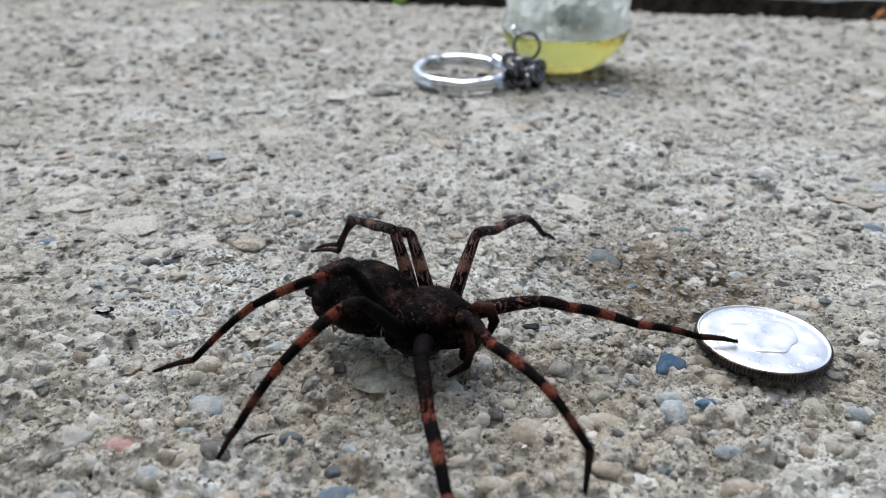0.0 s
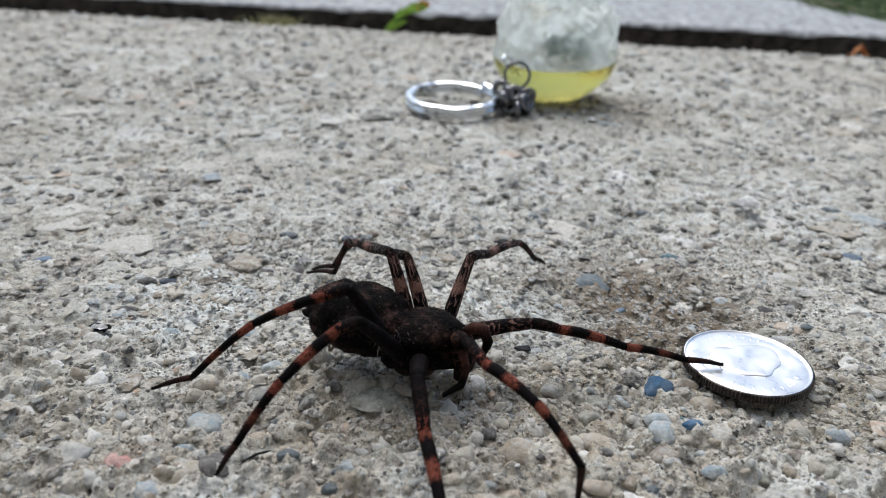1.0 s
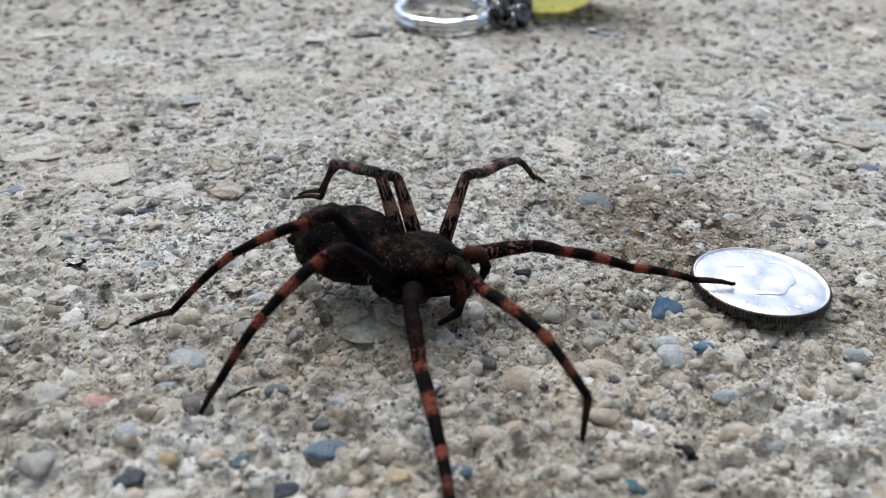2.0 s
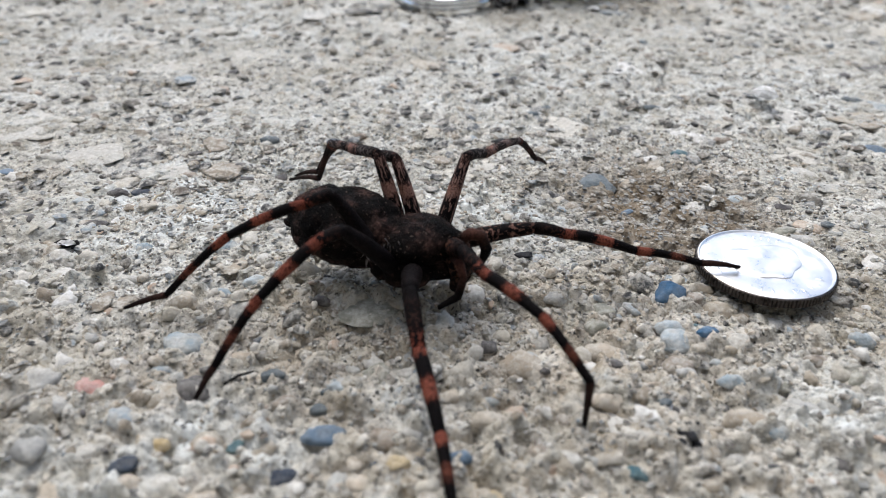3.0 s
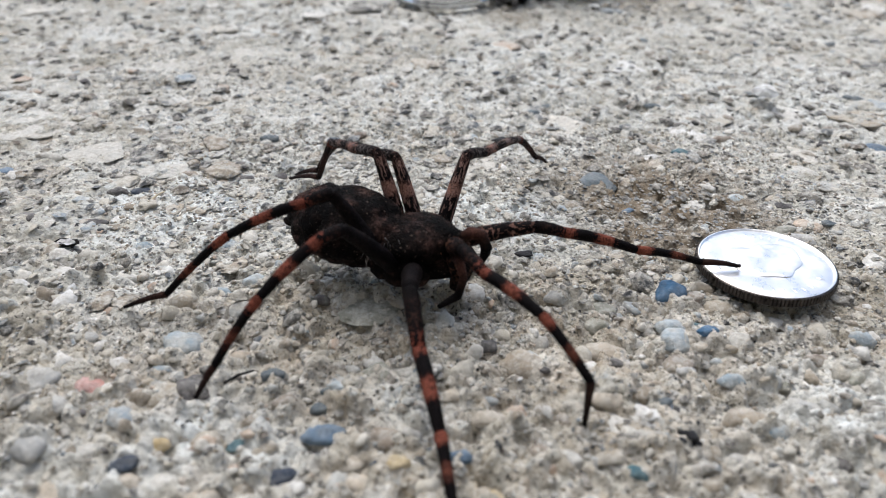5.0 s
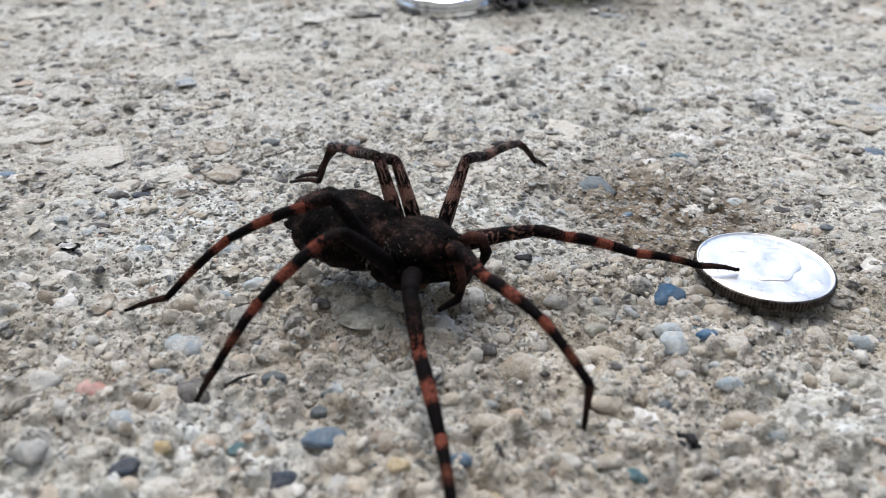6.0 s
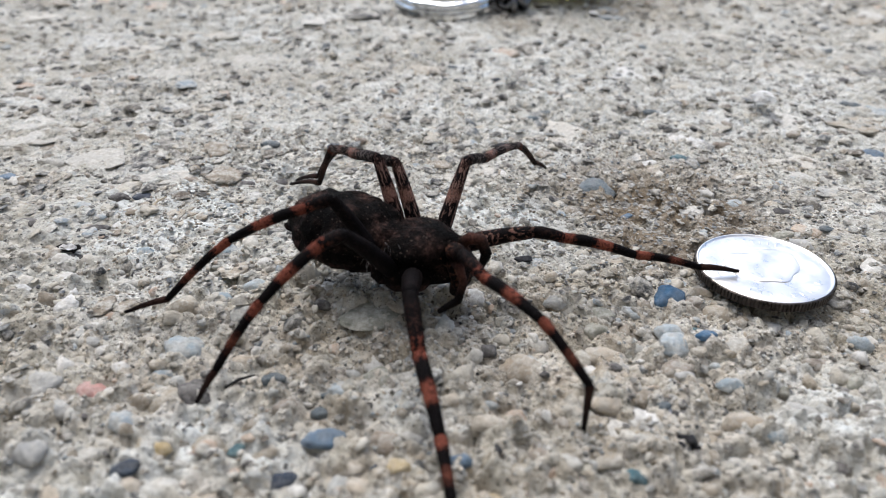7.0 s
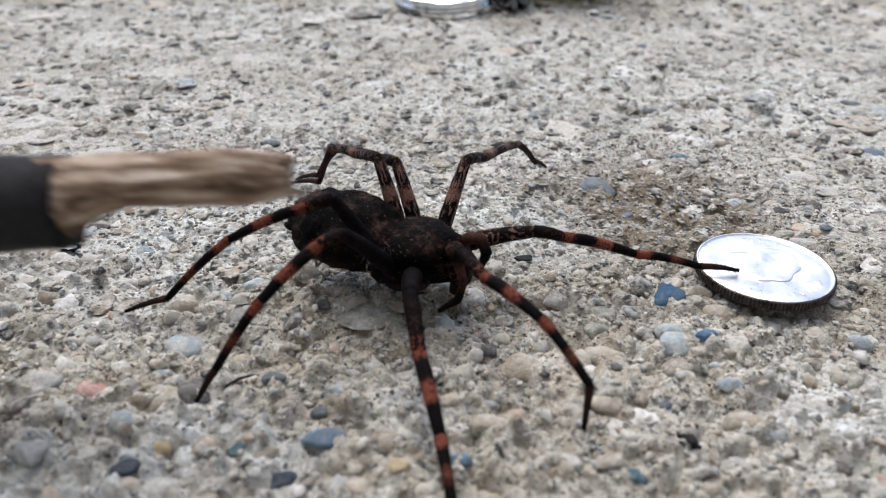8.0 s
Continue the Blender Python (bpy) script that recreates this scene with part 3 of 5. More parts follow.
def abdomen():
    rng = random.Random(3)

    def shape(s):
        w = math.sqrt(max(0.0, 1 - (2 * s - 1) ** 2)) ** 0.8
        return w * (1.03 - 0.08 * s), w * (1.02 - 0.08 * s), 0.06 * s

    bm, layer = ovoid(Vector((-1.27, 7.97, 0.75)), Vector((0.935, -0.355, -0.06)), 0.80, 0.57, 0.50, shape, 44, 56)
    for v in bm.verts:
        n = noise.noise(v.co * 3.5) + 0.7 * noise.noise(v.co * 8.0) - 0.9 * max(0.0, 0.22 - abs(noise.noise(v.co * 2.6))) / 0.22
        v.co += (v.co - Vector((-1.27, 7.97, 0.75))) * 0.065 * n
    hairs(bm, layer, 1500, 0.05, 0.005, rng, Vector((-0.9, 0.35, 0)))
    part("abdomen", bm, BODY, spider, "dark mottled rounded abdomen")
    bm, layer = ovoid(Vector((-2.12, 8.29, 0.60)), Vector((-0.9, 0.35, -0.2)), 0.07, 0.06, 0.06, shape, 8, 12)
    part("spinneret", bm, BODY, spider)


def cephalothorax():
    rng = random.Random(4)

    def shape(s):
        body = math.sqrt(max(0.0, 1 - (2 * s - 1) ** 2)) ** 0.7
        head = 1.0 if s < 0.55 else 1.0 - 0.42 * min(1.0, (s - 0.55) / 0.3)
        return body * head, body * (0.85 + 0.35 * s), 0.05 * math.sin(math.pi * s) + 0.05 * s

    c = Vector((-0.36, 7.62, 0.76))
    bm, layer = ovoid(c, FORE, 0.60, 0.47, 0.26, shape, 30, 40)
    for v in bm.verts:
        d = v.co - c
        along, across = d.dot(FORE), d.dot(SIDE)
        groove = math.exp(-((across / 0.03) ** 2) - ((along + 0.12) / 0.14) ** 2) + 0.5 * math.exp(-(((abs(across) - 0.9 * max(0, along - 0.02)) / 0.04) ** 2)) * (0 < along < 0.35)
        if d.z > 0:
            v.co.z -= 0.035 * groove
        v.co.z += 0.012 * noise.noise(v.co * 9)
    hairs(bm, layer, 800, 0.045, 0.005, rng, FORE * -0.4)
    body = part("cephalothorax", bm, BODY, spider, "dark brown carapace")
    front = c + FORE * 0.50 + Vector((0, 0, 0.13))
    spots = ((-0.05, 0.06, 0.035), (0.05, 0.06, 0.035), (-0.15, 0.04, 0.03), (0.15, 0.04, 0.03), (-0.035, -0.02, 0.024), (0.035, -0.02, 0.024), (-0.10, -0.02, 0.02), (0.10, -0.02, 0.02))
    for across, rise, size in spots:
        eye = bmesh.new()
        bmesh.ops.create_uvsphere(eye, u_segments=12, v_segments=8, radius=size)
        at = front + SIDE * across + Vector((0, 0, rise)) + FORE * (0.075 - abs(across) * 0.35 - max(0, rise) * 0.9)
        bmesh.ops.translate(eye, verts=eye.verts[:], vec=at)
        part("eye", eye, EYE, body)
    bm, layer = ovoid(Vector((-0.40, 7.60, 0.52)), FORE, 0.60, 0.48, 0.20, shape, 16, 24)
    part("sternum", bm, BODY, spider)


def tube(points, radii, segments=14, steps=10):
    """A tube through points with the radii between, bulging as a limb does."""
    rings = []
    total = len(points) - 1
    for i in range(total):
        a, b = Vector(points[i]), Vector(points[i + 1])
        for k in range(steps + (i == total - 1)):
            f = k / steps
            rings.append((a.lerp(b, f), radii[i] + (radii[i + 1] - radii[i]) * f, (i + f) / total))
    out = []
    for n, (c, r, s) in enumerate(rings):
        q = rings[min(n + 1, len(rings) - 1)][0] - rings[max(n - 1, 0)][0]
        d = q.normalized()
        side = d.cross(Vector((0, 0, 1)))
        side = side.normalized() if side.length > 1e-3 else Vector((1, 0, 0))
        out.append((c, side * r, d.cross(side) * r, s))
    return loft(out, segments)


def limb_piece(name, a, b, r0, r1, r2, skin, parent, rng, bristles):
    """One segment of a leg: swollen in the middle, rounded at the joints."""
    a, b = Vector(a), Vector(b)
    d = b - a
    n = d.normalized()
    bow = Vector((0, 0, 0.03)) * min(1.0, d.length)
    pts = [a - n * 0.02, a + d * 0.04, a + d * 0.3 + bow, a + d * 0.65 + bow, a + d * 0.95, b + n * 0.02]
    bm, layer = tube(pts, [r0 * 0.75, r0, r1, r1 * 0.5 + r2 * 0.5, r2, r2 * 0.75], 14, 5)
    ab = d.length
    place = bm.verts.layers.float_vector["skin"]
    side = n.orthogonal().normalized()
    for v in bm.verts:
        v[layer] = min(1.0, max(0.0, (v.co - a).dot(n) / ab))
        out = v.co - a - n * (v.co - a).dot(n)
        v[place] = Vector(((v.co - a).dot(n), out.dot(side), out.dot(n.cross(side)))) * CM
    hairs(bm, layer, bristles, 0.038, 0.004, rng, n * 1.2)
    for _ in range(4):
        f = rng.uniform(0.25, 0.85)
        w = Vector([rng.uniform(-1, 1) for _ in range(3)])
        w = (w - n * w.dot(n)).normalized() + n * 0.9
        c = a + d * f + bow
        e = w.normalized().orthogonal().normalized() * 0.006
        q = w.normalized().cross(e)
        foot = [bm.verts.new(c + e), bm.verts.new(c - e * 0.5 + q * 0.87), bm.verts.new(c - e * 0.5 - q * 0.87)]
        tip = bm.verts.new(c + w.normalized() * (r1 + 0.12))
        for v in (tip, *foot):
            v[layer] = f
        for i in range(3):
            bm.faces.new((foot[i], foot[(i + 1) % 3], tip))
    return part(name, bm, skin, parent)


NEAR_SKINS = (DARK_FEMUR, PATELLA, TIBIA, METATARSUS)
FRONT_SKINS = (chitin_material("brown_femur_skin", ((0.0, (0.085, 0.042, 0.028)), (0.45, (0.115, 0.052, 0.034)), (0.72, DIM), (1.0, DARK)), (SPECKS[0],), sheen_streaks=(0.06, 0.034, 0.028)), PATELLA, TIBIA, METATARSUS)
FAR_SKINS = (FEMUR, GREY_PATELLA, PINK_TIBIA, DARK_METATARSUS)
REACH_SKINS = (REACH_FEMUR, PATELLA, TIBIA, METATARSUS)


def leg(points, size, seed, label, skins):
    rng = random.Random(seed)
    coxa, knee, bend, shin, ankle, toe = [Vector(p) for p in points]
    inner = coxa.lerp(Vector((-0.38, 7.62, 0.55)), 0.35)
    bm, layer = tube([inner, coxa, coxa.lerp(knee, 0.14)], [0.14 * size, 0.19 * size, 0.11 * size])
    hairs(bm, layer, 40, 0.035, 0.003, rng)
    root = part("leg", bm, JAW if skins is FRONT_SKINS else BODY, spider, label)
    limb_piece("femur", coxa.lerp(knee, 0.08), knee, 0.096 * size, 0.100 * size, 0.074 * size, skins[0], root, rng, 260)
    limb_piece("patella", knee, bend, 0.070 * size, 0.074 * size, 0.064 * size, skins[1], root, rng, 110)
    limb_piece("tibia", bend, shin, 0.062 * size, 0.066 * size, 0.050 * size, skins[2], root, rng, 240)
    limb_piece("metatarsus", shin, ankle, 0.054 * size, 0.048 * size, 0.040 * size, skins[3], root, rng, 190)
    limb_piece("tarsus", ankle, toe, 0.040 * size, 0.036 * size, 0.022 * size, TARSUS, root, rng, 70)


def legs():
    leg([(-0.80, 7.46, 0.55), (-1.36, 7.40, 1.56), (-1.66, 7.37, 1.46), (-2.60, 7.28, 1.05), (-3.46, 7.19, 0.23), (-3.98, 7.14, 0.06)], 1.05, 11, "rear leg stretched out sideways", NEAR_SKINS)
    leg([(-0.62, 7.33, 0.55), (-1.17, 6.85, 1.42), (-1.41, 6.64, 1.41), (-1.98, 6.14, 1.01), (-2.43, 5.75, 0.41), (-2.62, 5.59, 0.12)], 1.1, 12, "bent leg resting on a dark pebble", NEAR_SKINS)
    leg([(-0.43, 7.25, 0.62), (-0.43, 6.45, 0.93), (-0.31, 5.86, 0.61), (-0.07, 4.95, 0.35), (0.05, 4.30, 0.19), (0.10, 3.93, 0.06)], 1.25, 13, "leg stretched forward over the pebbles", NEAR_SKINS)
    leg([(0.02, 7.42, 0.86), (0.14, 7.02, 1.08), (0.36, 6.57, 1.09), (0.94, 5.91, 1.03), (1.39, 5.39, 0.63), (1.40, 5.38, 0.06)], 1.12, 14, "bent front leg with rust bands", FRONT_SKINS)
    leg([(-0.16, 7.92, 0.55), (0.20, 8.60, 1.49), (0.48, 9.11, 1.30), (1.05, 10.17, 1.03), (1.42, 10.85, 0.41), (1.70, 11.38, 0.06)], 1.0, 15, "raised leg with mottled femur", FAR_SKINS)
    leg([(0.04, 7.75, 0.70), (1.06, 7.85, 0.89), (1.44, 7.86, 0.81), (2.42, 7.90, 0.54), (3.31, 7.94, 0.34), (3.82, 7.96, 0.275)], 1.12, 16, "front leg reaching onto the coin", REACH_SKINS)
    leg([(-0.58, 8.02, 0.55), (-0.93, 8.47, 1.57), (-1.26, 8.90, 1.41), (-1.69, 9.47, 1.24), (-2.0, 9.88, 0.47), (-2.62, 10.6, 0.06)], 1.0, 17, "raised rear leg with mottled femur", FAR_SKINS)
    leg([(-0.36, 8.00, 0.55), (-0.70, 8.50, 1.50), (-0.96, 8.80, 1.40), (-1.66, 9.62, 1.15), (-2.08, 10.24, 0.40), (-2.55, 10.75, 0.06)], 1.0, 18, "raised leg with mottled femur", FAR_SKINS)


def mouthparts():
    rng = random.Random(9)
    for size, pts in (
        (1.0, [(0.08, 7.52, 0.84), (0.24, 7.45, 1.03), (0.38, 7.43, 1.02), (0.45, 7.42, 0.83), (0.40, 7.42, 0.65)]),
        (0.72, [(0.04, 7.30, 0.80), (0.12, 7.08, 0.86), (0.17, 7.00, 0.68), (0.11, 6.96, 0.46), (-0.12, 6.93, 0.31)]),
    ):
        bm, layer = tube(pts, [0.075 * size, 0.075 * size, 0.068 * size, 0.072 * size, 0.04 * size], 12, 7)
        hairs(bm, layer, 90, 0.035, 0.003, rng)
        part("palp", bm, PALP, spider, "curved hairy feeler beside the jaws")
    for shift in (-0.11, 0.11):
        top = Vector((0.08, 7.43, 0.82)) + SIDE * shift
        bm, layer = tube([top, top + FORE * 0.12 - Vector((0, 0, 0.22)), top + FORE * 0.04 - Vector((0, 0, 0.50))], [0.11, 0.145, 0.07], 14, 6)
        hairs(bm, layer, 60, 0.035, 0.003, rng)
        jaw = part("jaw", bm, JAW, spider, "brown hairy jaw")
        end = top + FORE * 0.04 - Vector((0, 0, 0.50))
        bm, layer = tube([end, end - SIDE * shift * 0.3 - Vector((0, 0, 0.07)), end - SIDE * shift * 0.8 - Vector((0, 0, 0.10))], [0.03, 0.02, 0.006], 8, 4)
        part("fang", bm, EYE, jaw)


def waist_hairs():
    """Pale wisps where the legs meet between abdomen and carapace."""
    rng = random.Random(13)
    bm = bmesh.new()
    for _ in range(46):
        c = Vector((rng.uniform(-1.0, -0.45), rng.uniform(7.28, 7.42), rng.uniform(0.62, 1.02)))
        d = Vector((rng.uniform(-0.2, 0.5), rng.uniform(-0.5, 0.0), rng.uniform(-0.6, -0.1))).normalized() * rng.uniform(0.08, 0.2)
        e = d.orthogonal().normalized() * 0.006
        q = d.normalized().cross(e)
        foot = [bm.verts.new(c + e), bm.verts.new(c - e * 0.5 + q * 0.87), bm.verts.new(c - e * 0.5 - q * 0.87)]
        tip = bm.verts.new(c + d)
        for i in range(3):
            bm.faces.new((foot[i], foot[(i + 1) % 3], tip))
    part("hair_tuft", bm, WISP, spider, "pale grey wisps of hair at the waist")


abdomen()
cephalothorax()
waist_hairs()
legs()
mouthparts()


# ---- the coin ----
def coin():
    centre = Vector((4.264, 8.165, 0.0))
    root = thing("coin", centre.x, centre.y, 0.16, "small silver coin with reeded edge lying on concrete", "coin")
    origin = ORIGIN[root.name]
    R, T = 0.8955, 0.135
    n = 118 * 6
    bm = bmesh.new()
    # reeded wall, rounded into the rims
    prof = [(-T / 2, R - 0.03), (-T / 2 + 0.008, R - 0.012), (-T / 2 + 0.02, R), (T / 2 - 0.02, R), (T / 2 - 0.008, R - 0.012), (T / 2, R - 0.03)]
    rows = []
    for z, r in prof:
        reed = 0.016 if r >= R - 1e-6 else 0.0
        rows.append([bm.verts.new(origin + Vector(((r - reed * (k % 6 in (0, 1))) * math.cos(2 * math.pi * k / n), (r - reed * (k % 6 in (0, 1))) * math.sin(2 * math.pi * k / n), z))) for k in range(n)])
    for a, b in zip(rows, rows[1:]):
        for k in range(n):
            bm.faces.new((a[k], a[(k + 1) % n], b[(k + 1) % n], b[k]))
    bm.faces.new(rows[0][::-1])
    part("edge", bm, COIN_EDGE, root, "dark reeded coin edge", smooth=False)
    # raised rim and sunk field
    bm = bmesh.new()
    seg, rows = 180, []
    for z, r in ((T / 2, R - 0.03), (T / 2 + 0.004, R - 0.038), (T / 2 + 0.004, R - 0.050), (T / 2 - 0.022, R - 0.056), (T / 2 - 0.022, R - 0.066), (T / 2 - 0.010, R - 0.10), (T / 2 - 0.014, R - 0.2), (T / 2 - 0.010, 0.35), (T / 2 - 0.009, 0.02)):
        rows.append([bm.verts.new(origin + Vector((r * math.cos(2 * math.pi * k / seg), r * math.sin(2 * math.pi * k / seg), z))) for k in range(seg)])
    for a, b in zip(rows, rows[1:]):
        for k in range(seg):
            bm.faces.new((a[k], a[(k + 1) % seg], b[(k + 1) % seg], b[k]))
    bm.faces.new(rows[-1])
    part("face", bm, SILVER, root, "bright worn silver coin face")
    # the struck design, a plain low mound in the outline of a bust
    bm = bmesh.new()
    rim = []
    for k in range(72):
        w = 2 * math.pi * k / 72
        r = 0.46 + 0.07 * math.cos(2 * w + 0.6) + 0.045 * math.cos(3 * w - 0.4) + 0.02 * math.cos(7 * w)
        rim.append((r * math.cos(w), r * math.sin(w)))
    rows = []
    for f, z in ((1.0, -0.014), (0.99, -0.004), (0.96, 0.001), (0.8, 0.005), (0.5, 0.009), (0.2, 0.010)):
        rows.append([bm.verts.new(origin + Vector((x * f + 0.03, y * f + 0.02, T / 2 + z))) for x, y in rim])
    for a, b in zip(rows, rows[1:]):
        for k in range(72):
            bm.faces.new((a[k], a[(k + 1) % 72], b[(k + 1) % 72], b[k]))
    bm.faces.new(rows[-1])
    for v in bm.verts:
        d = v.co - origin
        v.co.z += 0.004 * noise.noise(d * 4.0) * (d.z > T / 2)
    part("relief", bm, SILVER, root)
    # tiny raised marks round the margin
    for k in range(17):
        w = math.radians(200 + k * 11 if k < 9 else 20 + (k - 9) * 9)
        bm = bmesh.new()
        bmesh.ops.create_cube(bm, size=1.0)
        m = Matrix.Translation(origin + Vector((0.69 * math.cos(w), 0.69 * math.sin(w), T / 2 - 0.0135))) @ Matrix.Rotation(w, 4, "Z") @ Matrix.Diagonal((0.10, 0.022, 0.007, 1))
        bmesh.ops.transform(bm, matrix=m, verts=bm.verts[:])
        bmesh.ops.bevel(bm, geom=bm.edges[:], offset=0.0025, segments=1, affect="EDGES")
        part("raised_mark", bm, SILVER, root)
    up = Vector((-0.023, 0.033, 1)).normalized()
    root.matrix_world = Matrix.Translation(origin * CM) @ Vector((0, 0, 1)).rotation_difference(up).to_matrix().to_4x4() @ Matrix.Rotation(math.radians(35), 4, "Z")


coin()


# ---- the key ring, its chain and the ball ----
def ring_mesh(centre, normal, radius, wire, squash=1.0, turns=1.0, pitch=0.0, segments=96):
    bm = bmesh.new()
    normal = Vector(normal).normalized()
    u = normal.orthogonal().normalized()
    v = normal.cross(u)
    count = int(segments * turns)
    rows = []
    for i in range(count + 1):
        w = 2 * math.pi * i / segments
        out = u * math.cos(w) + v * math.sin(w)
        c = Vector(centre) + out * radius + normal * pitch * (i / segments)
        rows.append([bm.verts.new(c + out * wire * math.cos(a) + normal * wire * squash * math.sin(a)) for a in [2 * math.pi * k / 12 for k in range(12)]])
    closed = turns == 1.0 and pitch == 0.0
    for i in range(count):
        a, b = rows[i], rows[0] if closed and i == count - 1 else rows[i + 1]
        for k in range(12):
            bm.faces.new((a[k], a[(k + 1) % 12], b[(k + 1) % 12], b[k]))
    if not closed:
        bm.faces.new(rows[0][::-1])
        bm.faces.new(rows[-1])
    bmesh.ops.recalc_face_normals(bm, faces=bm.faces[:])
    return bm


def key_ring():
    root = thing("key_ring", -0.15, 23.0, 0.0, "shiny chrome split key ring lying on concrete", "key ring")
    part("split_ring", ring_mesh((-0.15, 23.0, 0.20), (0, -0.085, 1), 1.50, 0.15, 0.80, 2.0, 0.17), CHROME, root)


def chain():
    root = thing("key_chain", 1.8, 22.7, 0.0, "short dark steel chain heaped between ring and ball", "chain")
    rng = random.Random(21)
    spots = ((1.35, 22.9, 0.30), (1.60, 22.5, 0.22), (1.95, 22.3, 0.25), (2.2, 22.5, 0.30), (1.75, 22.8, 0.52), (2.1, 22.9, 0.60), (1.5, 22.4, 0.55), (2.3, 22.7, 0.62), (1.85, 22.45, 0.75), (1.4, 22.7, 0.85), (1.5, 22.7, 0.4), (2.0, 22.6, 0.42), (1.75, 22.35, 0.38), (2.25, 22.35, 0.5), (1.65, 22.6, 0.68))
    for x, y, z in spots:
        nrm = (rng.uniform(-1, 1), rng.uniform(-1, 1), rng.uniform(-0.6, 0.6))
        part("link", ring_mesh((x, y, z), nrm, 0.21, 0.10, 1.0, 1.0, 0.0, 28), STEEL, root)
    part("jump_ring", ring_mesh((1.92, 22.9, 1.25), (0.1, -1, 0.15), 0.42, 0.055, 1.0, 1.0, 0.0, 40), STEEL, root, "round steel jump ring")
    part("eyelet", ring_mesh((1.62, 23.35, 1.62), (0.4, -0.6, 0.6), 0.17, 0.07, 1.0, 1.0, 0.0, 28), CHROME, root, "small bright eyelet")


def ball():
    c = Vector((3.42, 25.3, 1.98))
    root = thing("keychain_ball", c.x, c.y, 0.0, "clear soft plastic ball half full of yellow liquid", "keychain ball")

    def crinkle(p):
        d = (p - c).normalized()
        top = max(0.0, min(1.0, d.z * 1.6 + 0.3))
        return 1 + 0.03 * noise.noise(d * 2.0) + top * (0.09 * noise.noise(d * 4.0 + Vector((7, 1, 3))) + 0.15 * abs(noise.noise(d * 5.5)))

    def blob(radius):
        bm = bmesh.new()
        bmesh.ops.create_icosphere(bm, subdivisions=5, radius=radius)
        for v in bm.verts:
            v.co = c + v.co * crinkle(c + v.co)
            low = math.sin(math.pi * min(1.0, max(0.0, (c.z - v.co.z) / radius)))
            v.co.x += (v.co.x - c.x) * 0.12 * low
            v.co.y += (v.co.y - c.y) * 0.12 * low
            v.co.z = max(v.co.z, 0.03)
        return bm

    level, tilt = c + Vector((0, 0, -0.40)), Vector((-0.03, -0.10, 1))
    for name, mat, label, keep_top, gap in (("gel", CLEAR, "crinkled clear upper half", True, 0.01), ("liquid", YELLOW, "yellow liquid in the lower half", False, -0.01)):
        bm = blob(2.09)
        bmesh.ops.bisect_plane(bm, geom=bm.verts[:] + bm.edges[:] + bm.faces[:], plane_co=level + Vector((0, 0, gap)), plane_no=tilt, clear_inner=keep_top, clear_outer=not keep_top)
        bmesh.ops.holes_fill(bm, edges=[e for e in bm.edges if e.is_boundary])
        bmesh.ops.recalc_face_normals(bm, faces=bm.faces[:])
        part(name, bm, mat, root, label)
    for off, size in ((Vector((-0.35, -1.25, 0.15)), 0.42), (Vector((0.45, -1.35, 0.0)), 0.48)):
        bm = bmesh.new()
        bmesh.ops.create_icosphere(bm, subdivisions=3, radius=size)
        for v in bm.verts:
            v.co = c + off + Vector((v.co.x, v.co.y, v.co.z * 0.8)) * (1 + 0.35 * noise.noise(v.co * 2.2))
        part("inclusion", bm, GREENGEL, root, "dark green lump floating inside")


key_ring()
chain()
ball()


# ---- the stick ----
stick = thing("stick", 0, 0, 0, "broken twig with dark bark and pale splintered end", "twig")


